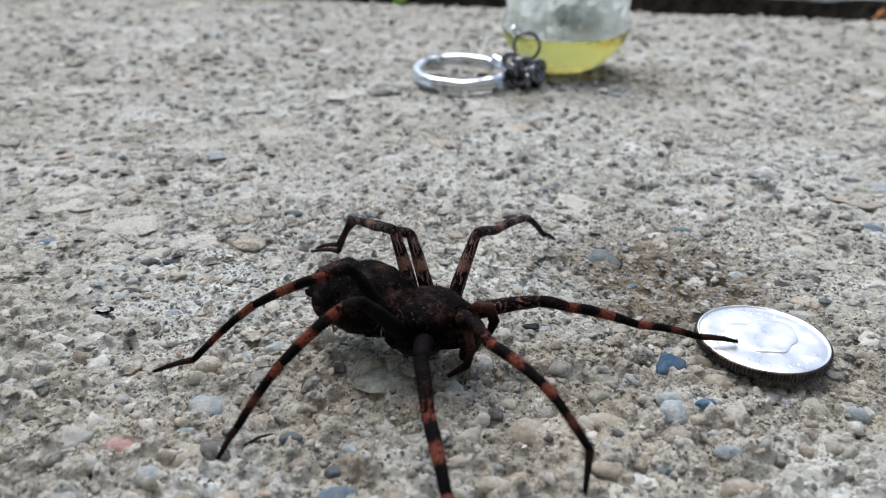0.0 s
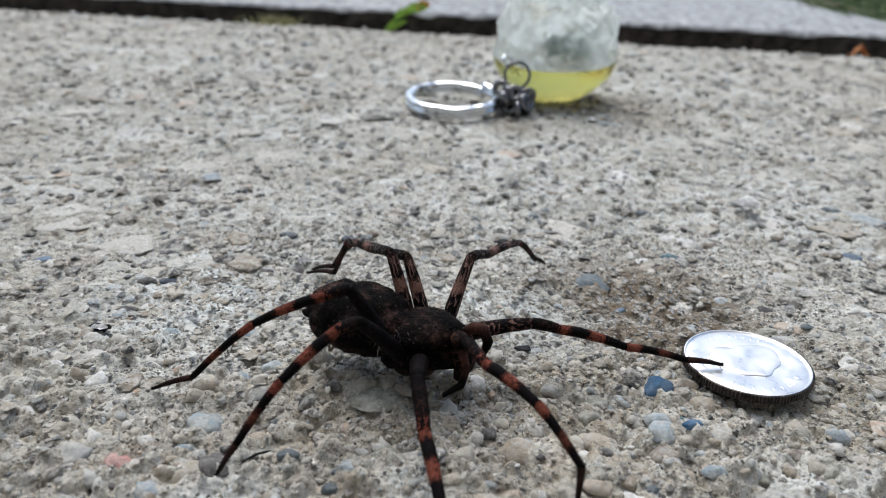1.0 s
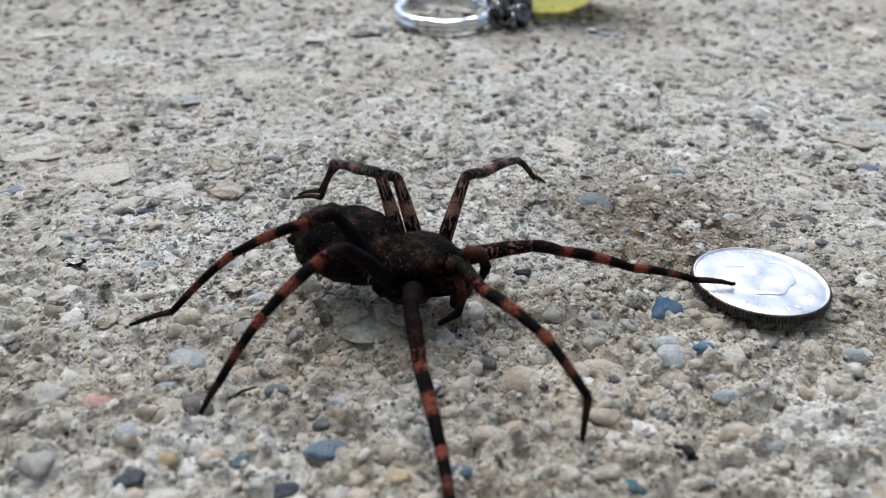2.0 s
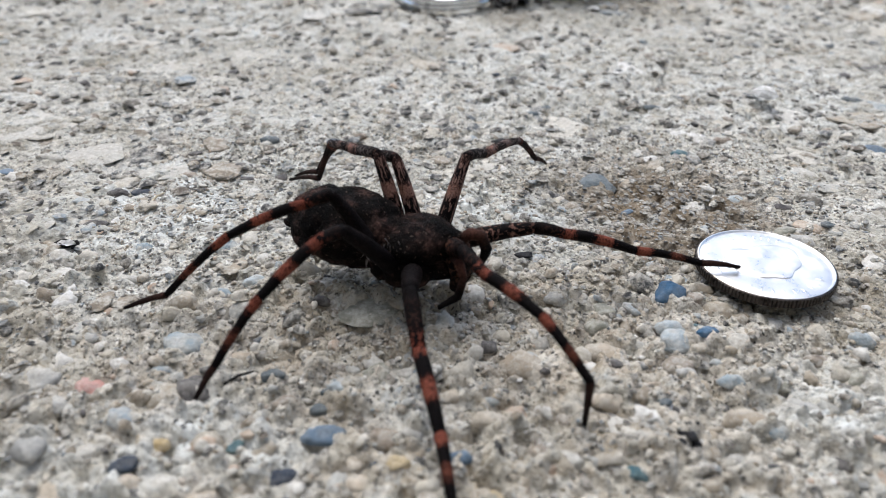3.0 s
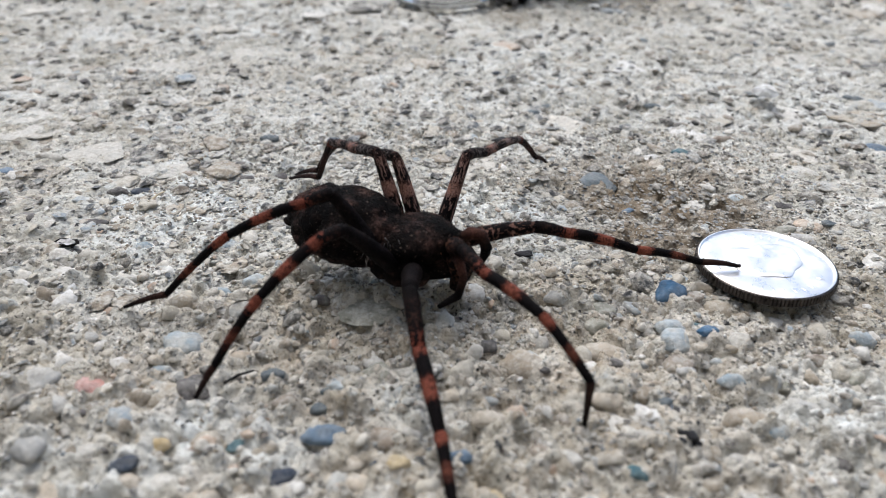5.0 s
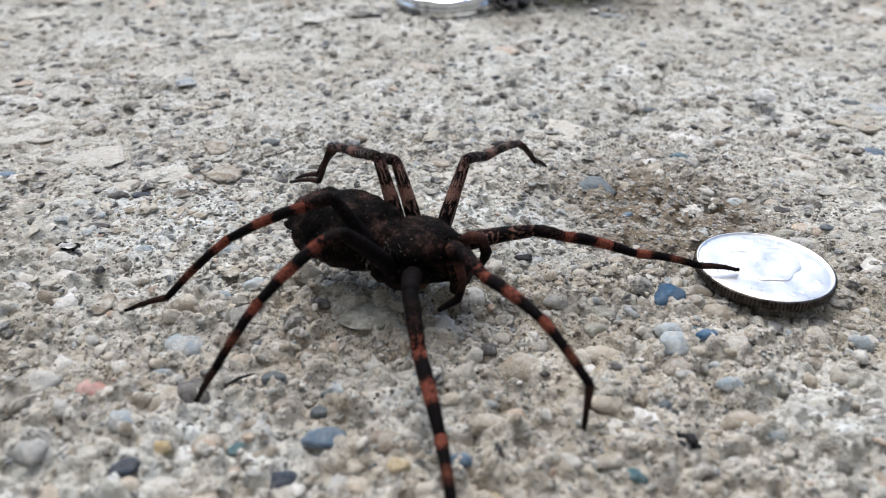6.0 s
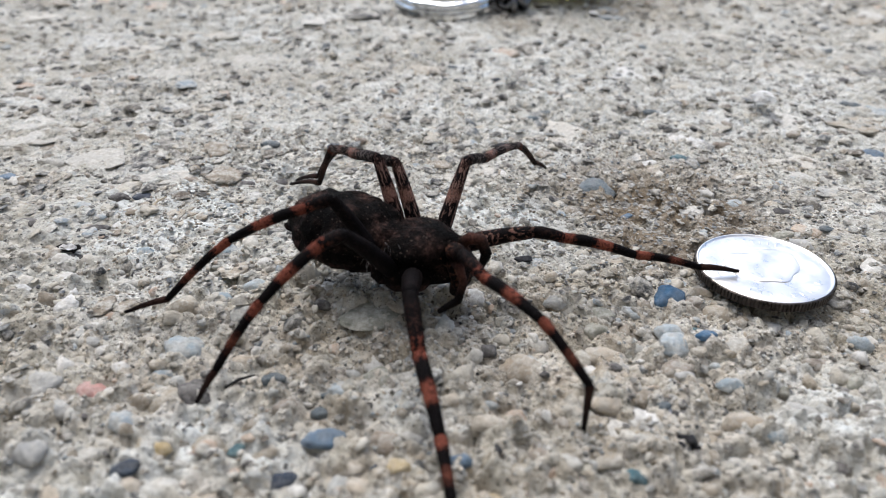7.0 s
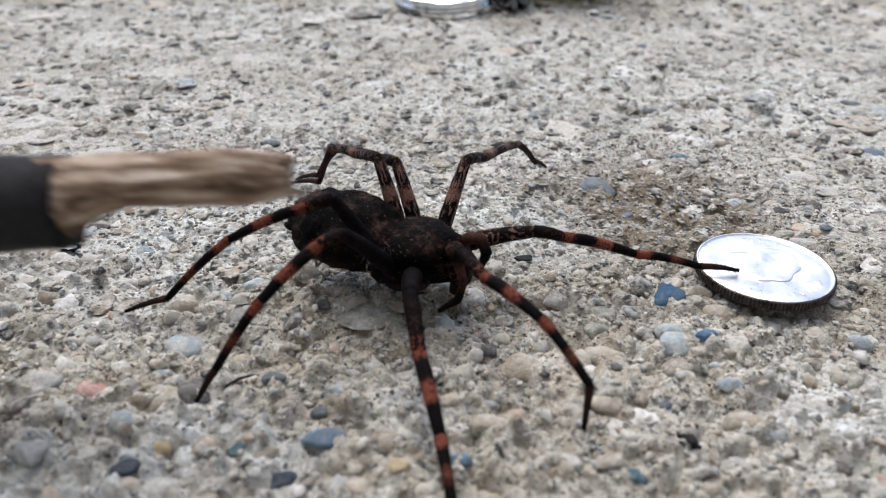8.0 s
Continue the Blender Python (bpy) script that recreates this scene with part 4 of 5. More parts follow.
def build_stick():
    """Lies along its own x axis, with the splintered tip at the origin and the bark behind."""
    rng = random.Random(33)
    bm = bmesh.new()
    rows = []
    stations = [(0.0, 0.15, 0.0), (-0.03, 0.18, 0.0), (-0.25, 0.215, 0.0), (-0.5, 0.235, 0.0), (-1.0, 0.235, 0.0), (-1.45, 0.235, 0.0), (-1.7, 0.265, 0.04), (-1.95, 0.33, 0.13), (-2.2, 0.37, 0.18)]
    for x, r, low in stations:
        row = []
        for k in range(24):
            w = 2 * math.pi * k / 24
            ragged = 1 + 0.34 * noise.noise(Vector((x * 0.8, math.cos(w) * 2.2, math.sin(w) * 2.2)))
            y, z = r * 0.9 * math.cos(w) * ragged, r * math.sin(w) * ragged
            back = 0.22 * noise.noise(Vector((9, math.cos(w) * 3, math.sin(w) * 3))) if x > -0.1 else 0
            row.append(bm.verts.new((x + back, y, z - low)))
        rows.append(row)
    for a, b in zip(rows, rows[1:]):
        for k in range(24):
            bm.faces.new((a[k], b[k], b[(k + 1) % 24], a[(k + 1) % 24]))
    bm.faces.new(rows[0])
    bm.faces.new(rows[-1][::-1])
    bmesh.ops.recalc_face_normals(bm, faces=bm.faces[:])
    part("wood", bm, WOOD, stick, "pale splintered bare wood")
    bm = bmesh.new()
    rows = []
    for i in range(40):
        x = -2.02 - i * 0.25
        row = []
        for k in range(28):
            w = 2 * math.pi * k / 28
            r = 0.435 + 0.045 * noise.noise(Vector((x * 1.5, math.cos(w) * 1.5, math.sin(w) * 1.5))) + 0.002 * i
            edge = 0.10 * noise.noise(Vector((4, math.cos(w) * 2, math.sin(w) * 2))) if i == 0 else 0
            row.append(bm.verts.new((x + edge, r * math.cos(w), r * math.sin(w) - 0.19)))
        rows.append(row)
    for a, b in zip(rows, rows[1:]):
        for k in range(28):
            bm.faces.new((a[k], b[k], b[(k + 1) % 28], a[(k + 1) % 28]))
    bm.faces.new(rows[0])
    bm.faces.new(rows[-1][::-1])
    bmesh.ops.recalc_face_normals(bm, faces=bm.faces[:])
    part("bark", bm, BARK, stick, "dark grey bark")


build_stick()


# ---- weeds, leaf, flake and grass ----
def blade(bm, root, lean, height, width, bend, rng):
    d = Vector((lean[0], lean[1], 0))
    side = Vector((-lean[1], lean[0], 0)).normalized() * width if d.length > 1e-4 else Vector((width, 0, 0))
    prev = None
    for i in range(5):
        f = i / 4
        c = Vector(root) + Vector((0, 0, height * (f - bend * f * f * 0.5))) + d * height * f * f
        w = side * (1 - f) ** 0.7
        pair = (bm.verts.new(c + w), bm.verts.new(c - w + Vector((0, 0, 0.02 * height * f))))
        if prev:
            bm.faces.new((prev[0], prev[1], pair[1], pair[0]))
        prev = pair


def leaf_blade(bm, root, way, length, width):
    """A pointed oval leaf with a folded midrib."""
    way = Vector(way).normalized()
    side = way.cross(Vector((0, 0, 1))).normalized()
    side = side * 0.45 + side.cross(way) * 0.9
    rows = []
    for i in range(8):
        f = i / 7
        w = width * math.sin(math.pi * min(1.0, 0.08 + 0.92 * f)) ** 0.8
        c = Vector(root) + way * length * f - Vector((0, 0, 0.25 * length * f * f))
        rows.append((bm.verts.new(c + side * w + Vector((0, 0, 0.2 * w))), bm.verts.new(c), bm.verts.new(c - side * w + Vector((0, 0, 0.2 * w)))))
    for a, b in zip(rows, rows[1:]):
        bm.faces.new((a[0], a[1], b[1], b[0]))
        bm.faces.new((a[1], a[2], b[2], b[1]))


def weed():
    root = thing("weed", -4.2, 41.5, -0.6, "small green weed with a yellowing leaf in the joint", "weed")
    for x, z, way, length, width, mat, label in (
        (-4.45, -0.45, (0.62, -0.1, 1.0), 1.75, 0.14, LEAFGREEN, ""),
        (-4.35, -0.4, (0.9, -0.1, 0.9), 1.9, 0.18, LEAFGREEN, ""),
        (-3.75, 0.55, (0.9, 0.0, 0.75), 1.3, 0.28, LEAFGREEN, ""),
        (-3.2, 0.9, (1.0, 0.0, 0.5), 1.5, 0.34, LEAFGREEN, ""),
        (-2.45, 1.1, (0.9, 0.0, 0.75), 0.9, 0.34, LEAFYELLOW, "yellowing leaf"),
    ):
        bm = bmesh.new()
        leaf_blade(bm, (x, 41.4, z), way, length, width)
        part("leaf", bm, mat, root, label)


def joint_moss():
    root = thing("moss", -10.9, 42.0, -0.4, "pale olive moss growing in the joint", "moss")
    bm = bmesh.new()
    rng = random.Random(52)
    for _ in range(160):
        blade(bm, (-10.9 + rng.gauss(0, 0.8), 42.0 + rng.uniform(-0.5, 0.8), -0.6), (rng.uniform(-0.5, 0.5), rng.uniform(-0.5, 0.5)), rng.uniform(0.5, 1.4), 0.07, 0.5, rng)
    tagged(part("sprig_mat", bm, MOSS, root), kind="stuff")


def dead_leaf():
    bm = bmesh.new()
    c = Vector((21.6, 38.4, -0.1))
    grid = [[bm.verts.new(c + Vector(((i - 3) * 0.22 * (1 - abs(j - 2) * 0.22), (j - 2) * 0.12, 0.05 + 0.55 * max(0, 1 - abs(i - 3) / 3) + 0.08 * math.sin(i * 2 + j)))) for i in range(7)] for j in range(5)]
    for a, b in zip(grid, grid[1:]):
        for i in range(6):
            bm.faces.new((a[i], a[i + 1], b[i + 1], b[i]))
    bmesh.ops.solidify(bm, geom=bm.faces[:], thickness=0.03)
    ob = new("dead_leaf", mesh_of(bm, "dead_leaf", DEADLEAF, c))
    ob.location = c * CM
    tagged(ob, "curled orange-brown dead leaf beside the joint", "leaf")


def flake():
    c = Vector((6.63, 14.45, float(relief(6.63, 14.45)) + 0.17))
    bm = bmesh.new()
    rings = []
    for f in (1.0, 0.72, 0.4):
        ring = []
        for k in range(14):
            w = 2 * math.pi * k / 14
            r = f * (1 + 0.25 * noise.noise(Vector((math.cos(w) * 1.5, math.sin(w) * 1.5, 3))))
            ring.append(bm.verts.new(c + Vector((0.26 * r * math.cos(w), 0.34 * r * math.sin(w), 0.06 + 0.20 * r * math.cos(w - 4.2) + 0.18 * (1 - f * f)))))
        rings.append(ring)
    mid = bm.verts.new(c + Vector((0, 0, 0.25)))
    for a, b in zip(rings, rings[1:]):
        for k in range(14):
            bm.faces.new((a[k], a[(k + 1) % 14], b[(k + 1) % 14], b[k]))
    for k in range(14):
        bm.faces.new((rings[-1][k], rings[-1][(k + 1) % 14], mid))
    bmesh.ops.solidify(bm, geom=bm.faces[:], thickness=0.03)
    ob = new("shell_flake", mesh_of(bm, "shell_flake", SHELL, c, smooth=False))
    ob.location = c * CM
    tagged(ob, "thin pale chip of shell propped on the concrete", "flake")


def straw(x, y, length, turn, name, label, mat):
    c = Vector((x, y, float(relief(x, y)) + 0.06))
    d = Vector((math.cos(turn), math.sin(turn), 0.12)) * length / 2
    bm, _ = tube([c - d, c + Vector((0, 0, 0.03)), c + d], [0.015, 0.017, 0.010], 8, 4)
    ob = new(name, mesh_of(bm, name, mat, c))
    ob.location = c * CM
    tagged(ob, label, "plant fibre")


def grass():
    rng = random.Random(61)
    bm = bmesh.new()
    for _ in range(2600):
        x, y = (28.9 if rng.random() < 0.8 else 33.2) + abs(rng.gauss(0, 5)), rng.uniform(46, 100)
        h = rng.uniform(2, 6)
        blade(bm, (x, y, -2.2), (rng.uniform(-0.8, 0.4), rng.uniform(-0.5, 0.5)), h, 0.12, 0.7, rng)
    ob = new("grass", mesh_of(bm, "grass", GRASS, Vector((0, 0, 0))))
    tagged(ob, "unmown green grass along the edge of the slab", "grass", kind="stuff")
    bm = bmesh.new()
    for _ in range(120):
        x, y = 29.0 + abs(rng.gauss(0, 4)), rng.uniform(46, 80)
        blade(bm, (x, y, -2.0), (rng.uniform(-1.2, 0.2), rng.uniform(-0.6, 0.3)), rng.uniform(3, 6), 0.10, 0.9, rng)
    ob = new("dry_grass", mesh_of(bm, "dry_grass", STRAW, Vector((0, 0, 0))))
    tagged(ob, "pale dry grass stalks at the edge of the slab", "grass", kind="stuff")


def husk():
    """A dark curled chip of debris with a pale frayed lining."""
    c = Vector((-5.42, 8.62, float(relief(-5.42, 8.62)) + 0.03))
    root = thing("debris_chip", c.x, c.y, c.z, "dark curled chip of debris with a pale frayed lining", "husk")
    rng = random.Random(81)
    for name, mat, grow, rise, label in (("shell", BARK, 1.0, 0.0, ""), ("lining", SHELL, 0.72, 0.012, "pale frayed lining")):
        bm = bmesh.new()
        rows = []
        for i in range(7):
            a = (i / 6 - 0.5) * 0.36 * grow
            w = 0.11 * grow * math.sqrt(max(0.05, 1 - (i / 3 - 1) ** 2))
            row = []
            for k in range(6):
                b = (k / 5 - 0.5) * 2
                row.append(bm.verts.new(c + Vector((a + rng.uniform(-0.012, 0.012), b * w, rise + 0.025 * b * b + rng.uniform(-0.012, 0.02)))))
            rows.append(row)
        for p, q in zip(rows, rows[1:]):
            for k in range(5):
                bm.faces.new((p[k], p[k + 1], q[k + 1], q[k]))
        bmesh.ops.solidify(bm, geom=bm.faces[:], thickness=0.012)
        part(name, bm, mat, root, label)


husk()
weed()
joint_moss()
dead_leaf()
flake()
straw(-4.62, 10.0, 0.33, 1.1, "straw_bit", "short pale bit of straw on the concrete", STRAW)
straw(-2.30, 6.02, 0.34, 0.5, "fibre", "thin dark plant fibre on the concrete", BARK)
straw(4.35, 9.2, 0.6, 3.0, "twig_bit", "thin brown bit of twig beside the coin", DEADLEAF)
grass()


# ---- the stones of the slab ----
STONES = {
    "pale_blue": [(-3.12, 6.62, 0.5), (-1.18, 5.8, 0.2), (0.95, 6.4, 0.28), (2.74, 7.04, 0.33), (2.68, 6.68, 0.42), (3.13, 6.44, 0.18), (3.16, 6.1, 0.27), (5.06, 6.97, 0.32), (4.69, 10.41, 0.32), (-5.78, 9.89, 0.24), (-2.49, 7.76, 0.35)],
    "pink": [(-3.97, 5.97, 0.39)],
    # dark stones, a few of them standing in for the shade of pits
    "dark": [(-2.75, 5.88, 0.46), (-3.82, 5.53, 0.13), (0.46, 6.63, 0.24), (1.09, 6.18, 0.12), (3.92, 5.09, 0.26), (5.37, 10.18, 0.3), (-4.57, 11.7, 0.22), (-5.35, 10.25, 0.34), (-6.44, 9.41, 0.3), (-5.33, 9.33, 0.3), (-1.6, 7.46, 0.25), (7.17, 12.67, 0.3), (-3.6, 11.3, 0.33), (-3.4, 10.8, 0.26), (-2.9, 11.0, 0.26), (-8.0, 15.0, 0.31), (-5.0, 15.9, 0.31), (-5.8, 15.8, 0.23), (-2.8, 17.0, 0.19), (-2.1, 15.5, 0.2), (-3.2, 20.9, 0.24), (0.6, 17.9, 0.27), (2.3, 13.9, 0.18), (2.7, 12.6, 0.27), (8.5, 20.0, 0.25), (9.5, 16.7, 0.35), (-3.3, 5.0, 0.15), (1.9, 6.3, 0.19), (-4.4, 19.0, 0.29)],
    "slate": [(2.53, 10.9, 0.62), (-1.95, 6.08, 0.26), (-1.35, 5.66, 0.21), (-1.3, 5.91, 0.15), (2.29, 5.72, 0.17), (4.28, 14.3, 0.33), (5.88, 9.62, 0.22), (-3.34, 12.26, 0.35), (0.1, 17.1, 0.26), (2.1, 14.4, 0.3), (1.7, 13.8, 0.3), (8.9, 15.1, 0.44), (10.2, 19.1, 0.29), (-4.1, 17.8, 0.21)],
    "navy": [(-3.07, 4.78, 0.27), (-1.61, 4.81, 0.28), (-4.98, 10.27, 0.28), (1.1, 16.2, 0.25), (-2.1, 12.2, 0.32), (-1.0, 13.1, 0.27), (-0.7, 4.9, 0.11)],
    "teal": [(-2.13, 5.17, 0.21), (3.07, 7.1, 0.12), (1.85, 4.86, 0.2), (4.27, 12.05, 0.37)],
    "orange": [(-1.97, 5.21, 0.18), (0.71, 5.62, 0.26), (5.58, 9.65, 0.41), (-3.79, 10.73, 0.18)],
    "ochre": [(-2.97, 5.12, 0.37), (0.43, 4.63, 0.25), (-0.48, 4.88, 0.25)],
    "cream": [(-2.67, 4.57, 0.44), (-3.58, 5.04, 0.27), (3.48, 6.79, 0.34), (6.33, 9.76, 0.24), (-8.0, 12.8, 1.5), (-4.54, 12.93, 0.35), (-6.65, 16.36, 1.25), (-4.32, 7.91, 0.33), (6.18, 11.3, 0.61), (-0.46, 6.2, 0.23), (1.19, 4.98, 0.29), (-7.0, 11.4, 0.46), (-6.2, 11.5, 0.9), (-4.8, 11.0, 0.83), (9.1, 17.9, 1.17), (-1.8, 19.9, 1.32), (-8.8, 17.8, 0.33), (-3.0, 15.8, 0.81), (0.8, 19.6, 0.98), (8.3, 21.3, 1.13), (-3.3, 13.2, 0.46), (-5.1, 17.5, 1.67)],
    "tan": [(-2.29, 4.48, 0.34), (-3.05, 4.61, 0.39), (0.45, 5.43, 0.35), (0.87, 6.37, 0.5), (-0.81, 4.69, 0.31), (3.63, 11.63, 0.34), (1.86, 6.64, 0.48), (-2.4, 6.43, 0.27), (-0.99, 4.93, 0.29), (1.72, 5.74, 0.38), (3.17, 5.62, 0.4), (0.05, 5.78, 0.25), (-3.66, 4.61, 0.44), (0.3, 4.6, 0.28)],
    "grey": [(-4.55, 6.01, 0.54), (-4.31, 6.73, 0.26), (-0.35, 5.29, 0.2), (2.92, 5.1, 0.25), (4.02, 7.25, 0.39), (5.3, 9.18, 0.47), (2.65, 6.15, 0.2), (1.37, 7.49, 0.29), (-4.16, 5.59, 0.34), (3.84, 5.79, 0.42), (-4.12, 5.0, 0.4)],
    "blue": [(-1.25, 5.28, 0.42), (0.12, 4.98, 0.23), (2.35, 4.55, 0.19), (3.79, 4.53, 0.19), (8.08, 12.56, 0.46), (-7.46, 10.87, 0.34), (2.85, 10.0, 0.18)],
    "brown": [(-0.61, 5.28, 0.36), (3.16, 7.57, 0.23), (2.65, 6.34, 0.41), (7.61, 13.28, 0.34), (5.75, 13.79, 0.33), (-4.0, 10.62, 0.26), (-1.73, 5.65, 0.25), (4.34, 6.52, 0.3), (-5.5, 9.4, 0.31), (-4.4, 10.9, 0.33), (-1.7, 12.7, 0.29), (2.2, 15.3, 0.47), (5.1, 18.1, 0.34), (6.6, 18.1, 0.29), (3.4, 12.7, 0.27), (5.2, 12.7, 0.35), (-7.1, 13.2, 0.35), (-9.5, 17.0, 0.39), (-2.0, 17.5, 0.29), (5.3, 20.3, 0.38), (1.2, 5.5, 0.19), (0.9, 5.0, 0.19)],
    "olive": [(-0.77, 6.16, 0.33), (1.95, 7.44, 0.35), (1.83, 7.09, 0.31), (3.74, 6.11, 0.18), (4.62, 6.15, 0.3), (5.07, 9.43, 0.38), (-0.98, 7.25, 0.74)],
    "vivid": [(2.89, 7.68, 0.39), (3.09, 6.8, 0.23)],
    "black": [(2.45, 5.28, 0.19), (2.33, 5.18, 0.11), (2.52, 5.24, 0.12), (1.08, 8.62, 0.22), (0.97, 12.45, 0.26)],
}


def stone_shape(seed, detail, flat, ragged=1.0):
    """A rounded, uneven pebble of unit half-width; the buried lower side is cut away."""
    bm = bmesh.new()
    bmesh.ops.create_icosphere(bm, subdivisions=detail, radius=1.0)
    off = Vector((seed * 3.7, seed * 1.3, seed * 0.7))
    for v in bm.verts:
        d = v.co.copy()
        v.co = d * (1 + ragged * (0.40 * noise.noise(d * 1.1 + off) + 0.20 * noise.noise(d * 2.4 + off) + 0.08 * noise.noise(d * 5.0 + off)))
        v.co.z *= flat
        v.co.y *= 0.8
    bmesh.ops.delete(bm, geom=[v for v in bm.verts if v.co.z < -0.42 * flat], context="VERTS")
    return bm


def unit_mesh(name, bm, mat):
    data = bpy.data.meshes.new(name)
    bm.to_mesh(data)
    bm.free()
    data.materials.append(mat)
    data.polygons.foreach_set("use_smooth", [True] * len(data.polygons))
    return data


def lay_stone(data, x, y, width, rng, lift=0.1):
    ob = new("stone", data)
    ob.parent = pavement
    half = width / 2
    ring = np.linspace(0, 2 * np.pi, 9)
    z = float(np.mean(relief(x + 0.6 * half * np.cos(ring), y + 0.6 * half * np.sin(ring))))
    ob.location = (x * CM, y * CM, (z + half * (lift - 0.35)) * CM)
    ob.rotation_euler = (rng.uniform(-0.2, 0.2), rng.uniform(-0.2, 0.2), rng.uniform(-0.5, 0.5) + (math.pi if rng.random() < 0.5 else 0))
    ob.scale = (half * CM, half * CM, half * CM)
    return ob


CLEAN = ("blue", "vivid", "navy", "slate", "pale_blue", "black", "dark")


def stones():
    rng = random.Random(71)
    for kind, rows in STONES.items():
        shapes = [unit_mesh("stone", stone_shape(i + len(kind) * 5, 3, 0.48 + 0.05 * i, 0.85), STONE[kind]) for i in range(4)]
        for i, (x, y, w) in enumerate(rows):
            ob = lay_stone(shapes[i % 4], x, y, w * 1.08, rng, 0.45 if kind in ("black", "vivid") else 0.26 if kind in CLEAN else 0.18 if y > 8.5 else 0.08)
            ob.scale.y *= rng.uniform(0.72, 0.95)
            if y > 8.5:
                ob.scale.z *= 0.62
            if w > 0.7:
                ob.scale.z *= 0.22
                ob.location.z = (float(np.mean(relief(x + w * np.linspace(-0.4, 0.4, 9), y))) + 0.045 - 0.5 * w * 0.22 * 0.55) * CM
                ob.rotation_euler = (0, 0, ob.rotation_euler.z)
    shapes = [unit_mesh("stone", stone_shape(40 + i, 2, 0.5 + 0.05 * i), PEBBLE) for i in range(8)]
    taken = [(x, y, w) for rows in STONES.values() for x, y, w in rows]
    count = 0
    while count < 110:
        x, y, w = rng.uniform(-4.6, 5.6), rng.uniform(3.6, 9.5), 0.15 + 0.30 * rng.random() ** 2
        if ((x - 3.3) / 1.4) ** 2 + ((y - 9.95) / 1.1) ** 2 > 1 and all((x - a) ** 2 + (y - b) ** 2 > (0.46 * (w + c)) ** 2 for a, b, c in taken):
            taken.append((x, y, w))
            lay_stone(shapes[count % 8], x, y, w, rng, -0.12)
            count += 1


def scatter(seed, count, area, sizes, power, shapes, sink, flat=1.0):
    """Positions and triangles of many small grains pressed into the slab."""
    rng = np.random.default_rng(seed)
    x0, x1, y0, y1 = area
    x, y = rng.uniform(x0, x1, count), rng.uniform(y0, y1, count)
    w = sizes[0] + (sizes[1] - sizes[0]) * rng.random(count) ** power
    free = np.ones(count, bool)
    for rows in STONES.values():
        for a, b, c in rows:
            free &= (x - a) ** 2 + (y - b) ** 2 > (0.42 * c + 0.2 * w) ** 2
    # few pale grains in the earthy hollow
    if seed < 20:
        free &= (((x - 3.3) / 1.35) ** 2 + ((y - 9.95) / 1.05) ** 2 > 1) | (rng.random(count) < 0.2)
    x, y, w, count = x[free], y[free], w[free], int(free.sum())
    z = relief(x, y)
    turn, tilt = rng.uniform(0, 2 * np.pi, count), rng.uniform(-0.35, 0.35, (count, 2))
    pick = rng.integers(0, len(shapes), count)
    verts, faces, base = [], [], 0
    for k, (sv, sf) in enumerate(shapes):
        at = np.nonzero(pick == k)[0]
        c, s = np.cos(turn[at])[:, None], np.sin(turn[at])[:, None]
        half = (w[at] / 2)[:, None]
        px, py, pz = sv[:, 0] * half, sv[:, 1] * half, sv[:, 2] * half * flat
        qz = pz + (px * tilt[at, :1] + py * tilt[at, 1:]) * flat
        place = np.stack([px * c - py * s + x[at][:, None], px * s + py * c + y[at][:, None], qz + z[at][:, None] + half * sink], -1)
        n = len(sv)
        verts.append(place.reshape(-1, 3))
        faces.append((sf[None] + (base + n * np.arange(len(at)))[:, None, None]).reshape(-1, 3))
        base += n * len(at)
    return np.concatenate(verts), np.concatenate(faces)


def crumb(seed):
    """An angular grain of eight faces."""
    rng = np.random.default_rng(500 + seed)
    v = np.array([(1, 0, 0), (-1, 0, 0), (0, 1, 0), (0, -1, 0), (0, 0, 0.8), (0, 0, -0.5)], float) * rng.uniform(0.65, 1.15, (6, 1)) + rng.uniform(-0.25, 0.25, (6, 3))
    return v, np.array([(0, 2, 4), (2, 1, 4), (1, 3, 4), (3, 0, 4), (2, 0, 5), (1, 2, 5), (3, 1, 5), (0, 3, 5)])


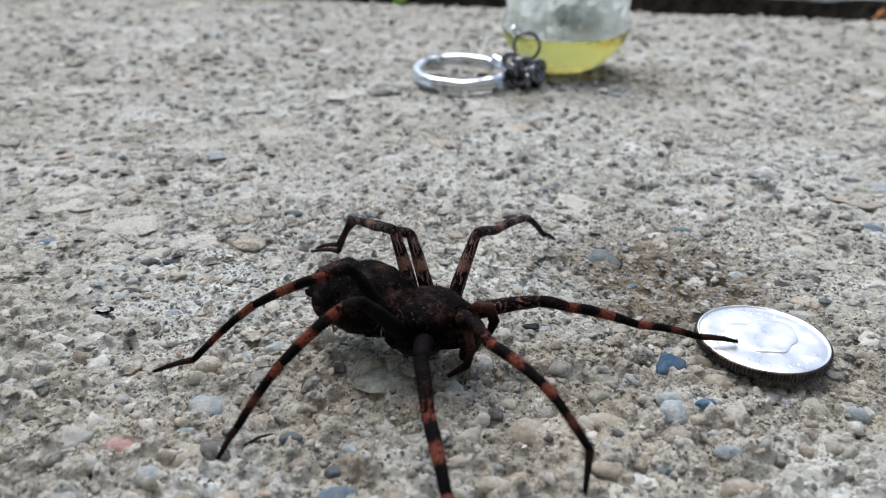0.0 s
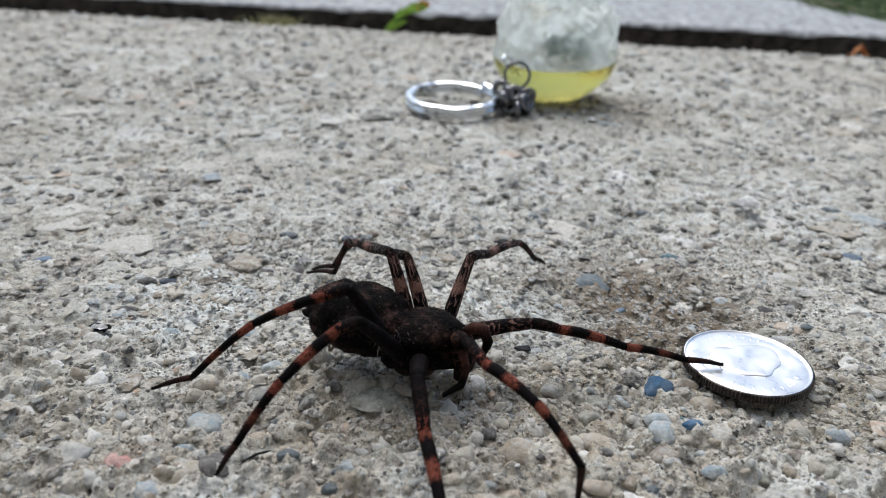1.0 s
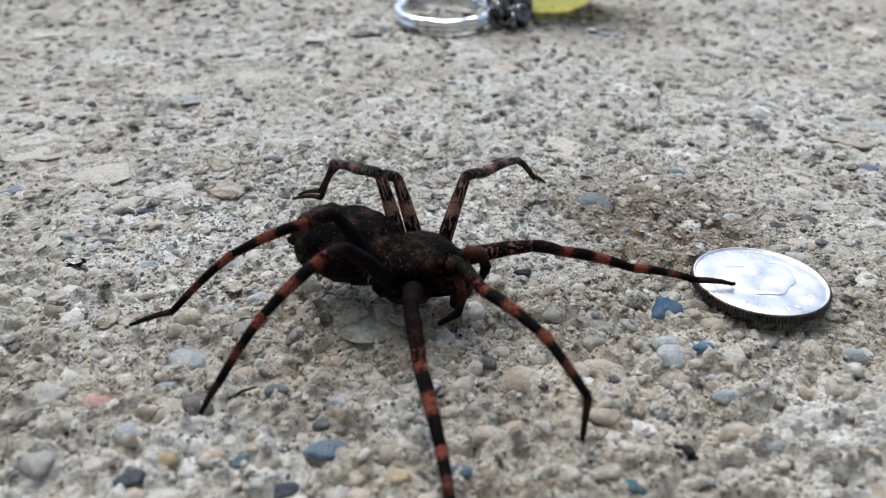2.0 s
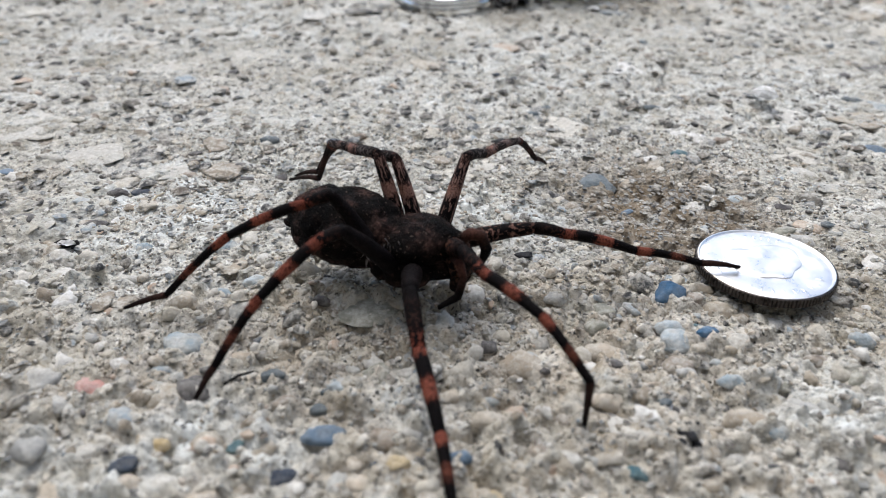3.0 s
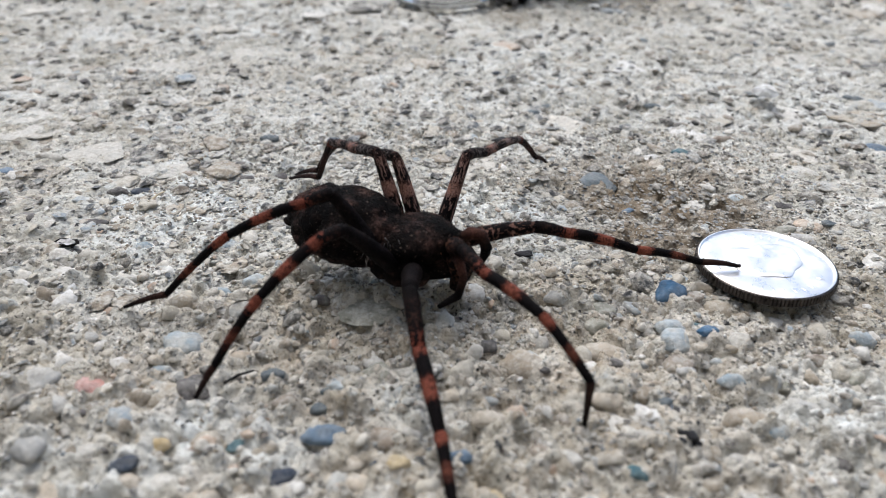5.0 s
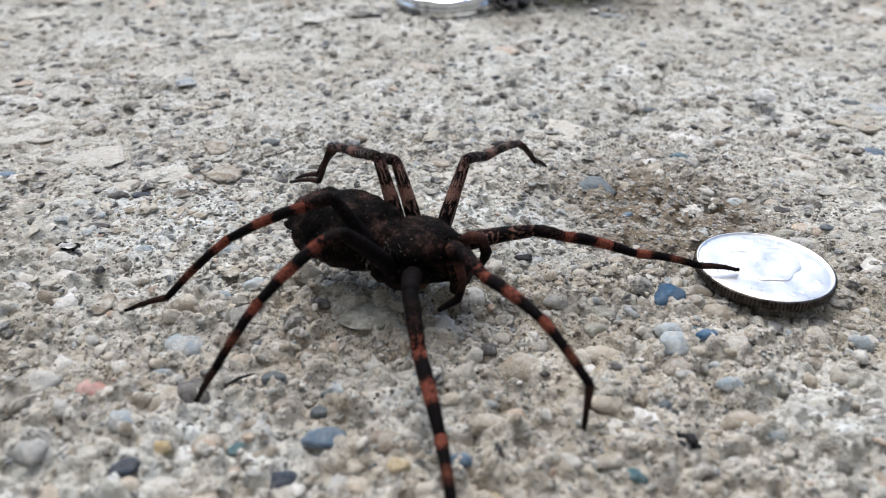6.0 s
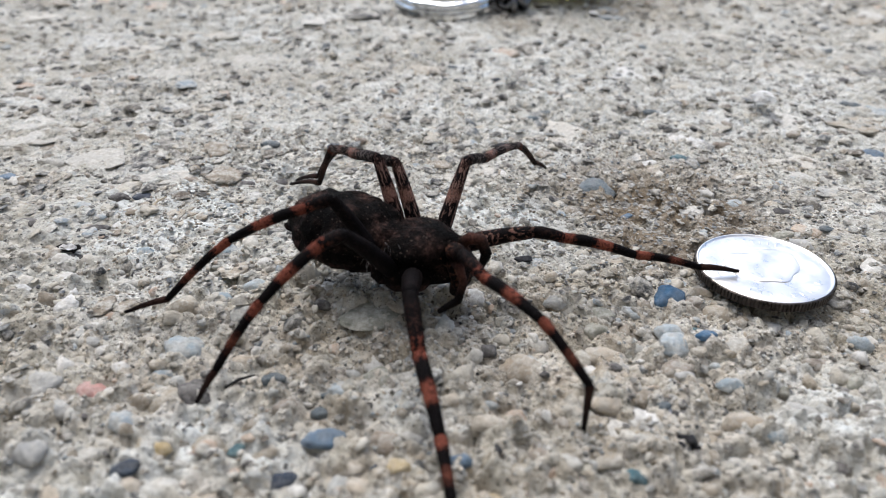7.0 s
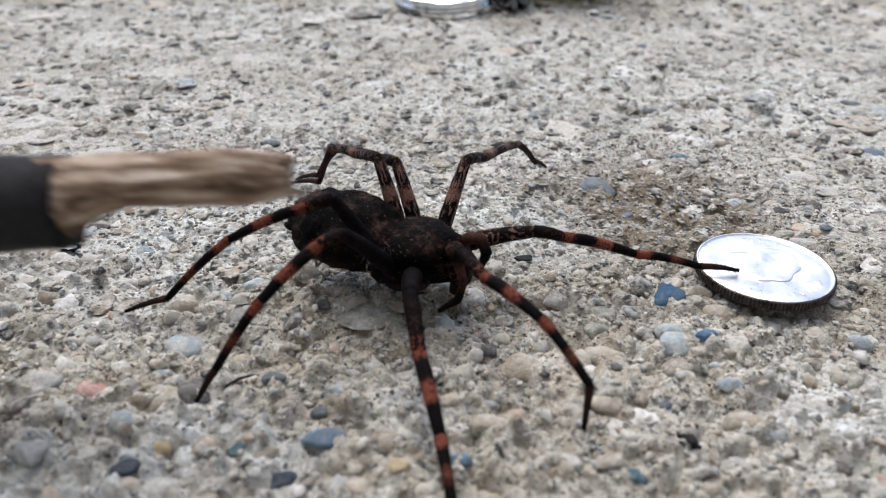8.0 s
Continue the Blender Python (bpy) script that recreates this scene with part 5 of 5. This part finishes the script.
def aggregate():
    shapes = []
    broad = []
    for i in range(18):
        bm = stone_shape(80 + i, 2 if i < 10 else 3, 0.45 + 0.05 * (i % 10), 1.35)
        bm.verts.index_update()
        (shapes if i < 10 else broad).append((np.array([v.co[:] for v in bm.verts]), np.array([[v.index for v in f.verts] for f in bm.faces])))
        bm.free()
    plain = []
    for i in range(8):
        bm = stone_shape(110 + i, 1, 0.45 + 0.05 * i)
        bm.verts.index_update()
        plain.append((np.array([v.co[:] for v in bm.verts]), np.array([[v.index for v in f.verts] for f in bm.faces])))
        bm.free()
    sets = [
        (1, 1500, (-5.5, 6.5, 2.4, 8.5), (0.05, 0.17), 1.6, -0.22),
        (11, 900, (-5.5, 6.5, 8.0, 12.5), (0.05, 0.17), 1.6, -0.16, 0.55),
        (2, 480, (-5.5, 6.5, 2.4, 8.5), (0.14, 0.38), 1.8, -0.34),
        (12, 260, (-5.5, 6.5, 8.0, 12.5), (0.14, 0.36), 1.8, -0.2, 0.5),
        (3, 1500, (-12, 14, 9.5, 24), (0.08, 0.34), 1.8, -0.2, 0.55),
        (4, 3200, (-30, 30, 22, 43), (0.15, 0.55), 1.6, -0.12),
        (5, 900, (-14, -5.5, 3, 10), (0.08, 0.3), 1.6, -0.16),
        (6, 900, (6.5, 14, 3, 10), (0.08, 0.3), 1.6, -0.16),
        (8, 560, (-18, 20, 10.5, 41), (0.4, 1.4), 2.2, -0.07, 0.16),
        (9, 50, (-5.2, 6.5, 3, 11), (0.3, 0.65), 1.5, -0.13, 0.25),
        (7, 20000, (-5.2, 6.4, 3.0, 13.0), (0.02, 0.09), 1.8, 0.02),
    ]
    crumbs = [crumb(i) for i in range(8)]
    vs, fs, base = [], [], 0
    for seed, count, area, sizes, power, sink, *flat in sets:
        v, f = scatter(seed, count, area, sizes, power, broad if flat else crumbs if seed == 7 else plain if seed in (4, 5, 6) else shapes, sink, *flat)
        keep = v[:, 1] < 40.2 - 0.1 * v[:, 0]
        good = keep[f].all(1)
        vs.append(v)
        fs.append(f[good] + base)
        base += len(v)
    data = bpy.data.meshes.new("aggregate")
    data.from_pydata((np.concatenate(vs) * CM).tolist(), [], np.concatenate(fs).tolist())
    data.materials.append(SANDS)
    data.polygons.foreach_set("use_smooth", [True] * len(data.polygons))
    ob = new("aggregate", data)
    ob.parent = pavement
    tagged(ob, "loose sand and fine gravel set in the concrete", kind="stuff")


def dark_grit():
    """Small dark stones and crumbs, flush with the surface; many stand in for shaded pits."""
    shapes = []
    for i in range(6):
        bm = stone_shape(130 + i, 1, 0.5)
        bm.verts.index_update()
        shapes.append((np.array([v.co[:] for v in bm.verts]), np.array([[v.index for v in f.verts] for f in bm.faces])))
        bm.free()
    vs, fs, base = [], [], 0
    for seed, count, area, sizes, power, sink in ((21, 4200, (-16, 18, 10, 26), (0.08, 0.42), 1.7, -0.04), (22, 2300, (-30, 30, 24, 43), (0.15, 0.6), 1.8, 0.04), (23, 2600, (-7.5, 7.5, 3, 11), (0.04, 0.20), 2.0, -0.03), (24, 1000, (2.0, 4.7, 8.9, 11.1), (0.03, 0.14), 1.8, 0.0), (25, 5200, (-8, 9, 7.5, 17), (0.035, 0.13), 1.5, 0.03)):
        v, f = scatter(seed, count, area, sizes, power, shapes, sink, 0.7)
        good = (v[:, 1] < 40.2 - 0.1 * v[:, 0])[f].all(1)
        vs.append(v)
        fs.append(f[good] + base)
        base += len(v)
    data = bpy.data.meshes.new("dark_grit")
    data.from_pydata((np.concatenate(vs) * CM).tolist(), [], np.concatenate(fs).tolist())
    data.materials.append(DARKS)
    data.polygons.foreach_set("use_smooth", [True] * len(data.polygons))
    ob = new("dark_grit", data)
    ob.parent = pavement
    tagged(ob, "dark grit and dark grains for shaded pits in the concrete", kind="stuff")


stones()
aggregate()
dark_grit()


def motions():
    """The stick darts in at the end."""
    turn = pose(0, 0, 0, 0, -2.0, 3.5)
    rows = [(0.0, -9.0, 6.2, 3.3), (7.5, -9.0, 6.2, 3.3), (7.7, -7.4, 6.2, 3.2), (7.8, -5.0, 6.2, 3.05), (7.9, -2.64, 6.14, 2.88), (8.0, -1.46, 6.0, 2.57)]
    walk(stick, [(t, Matrix.Translation(Vector((x, y, z)) * CM) @ turn) for t, x, y, z in rows])


motions()
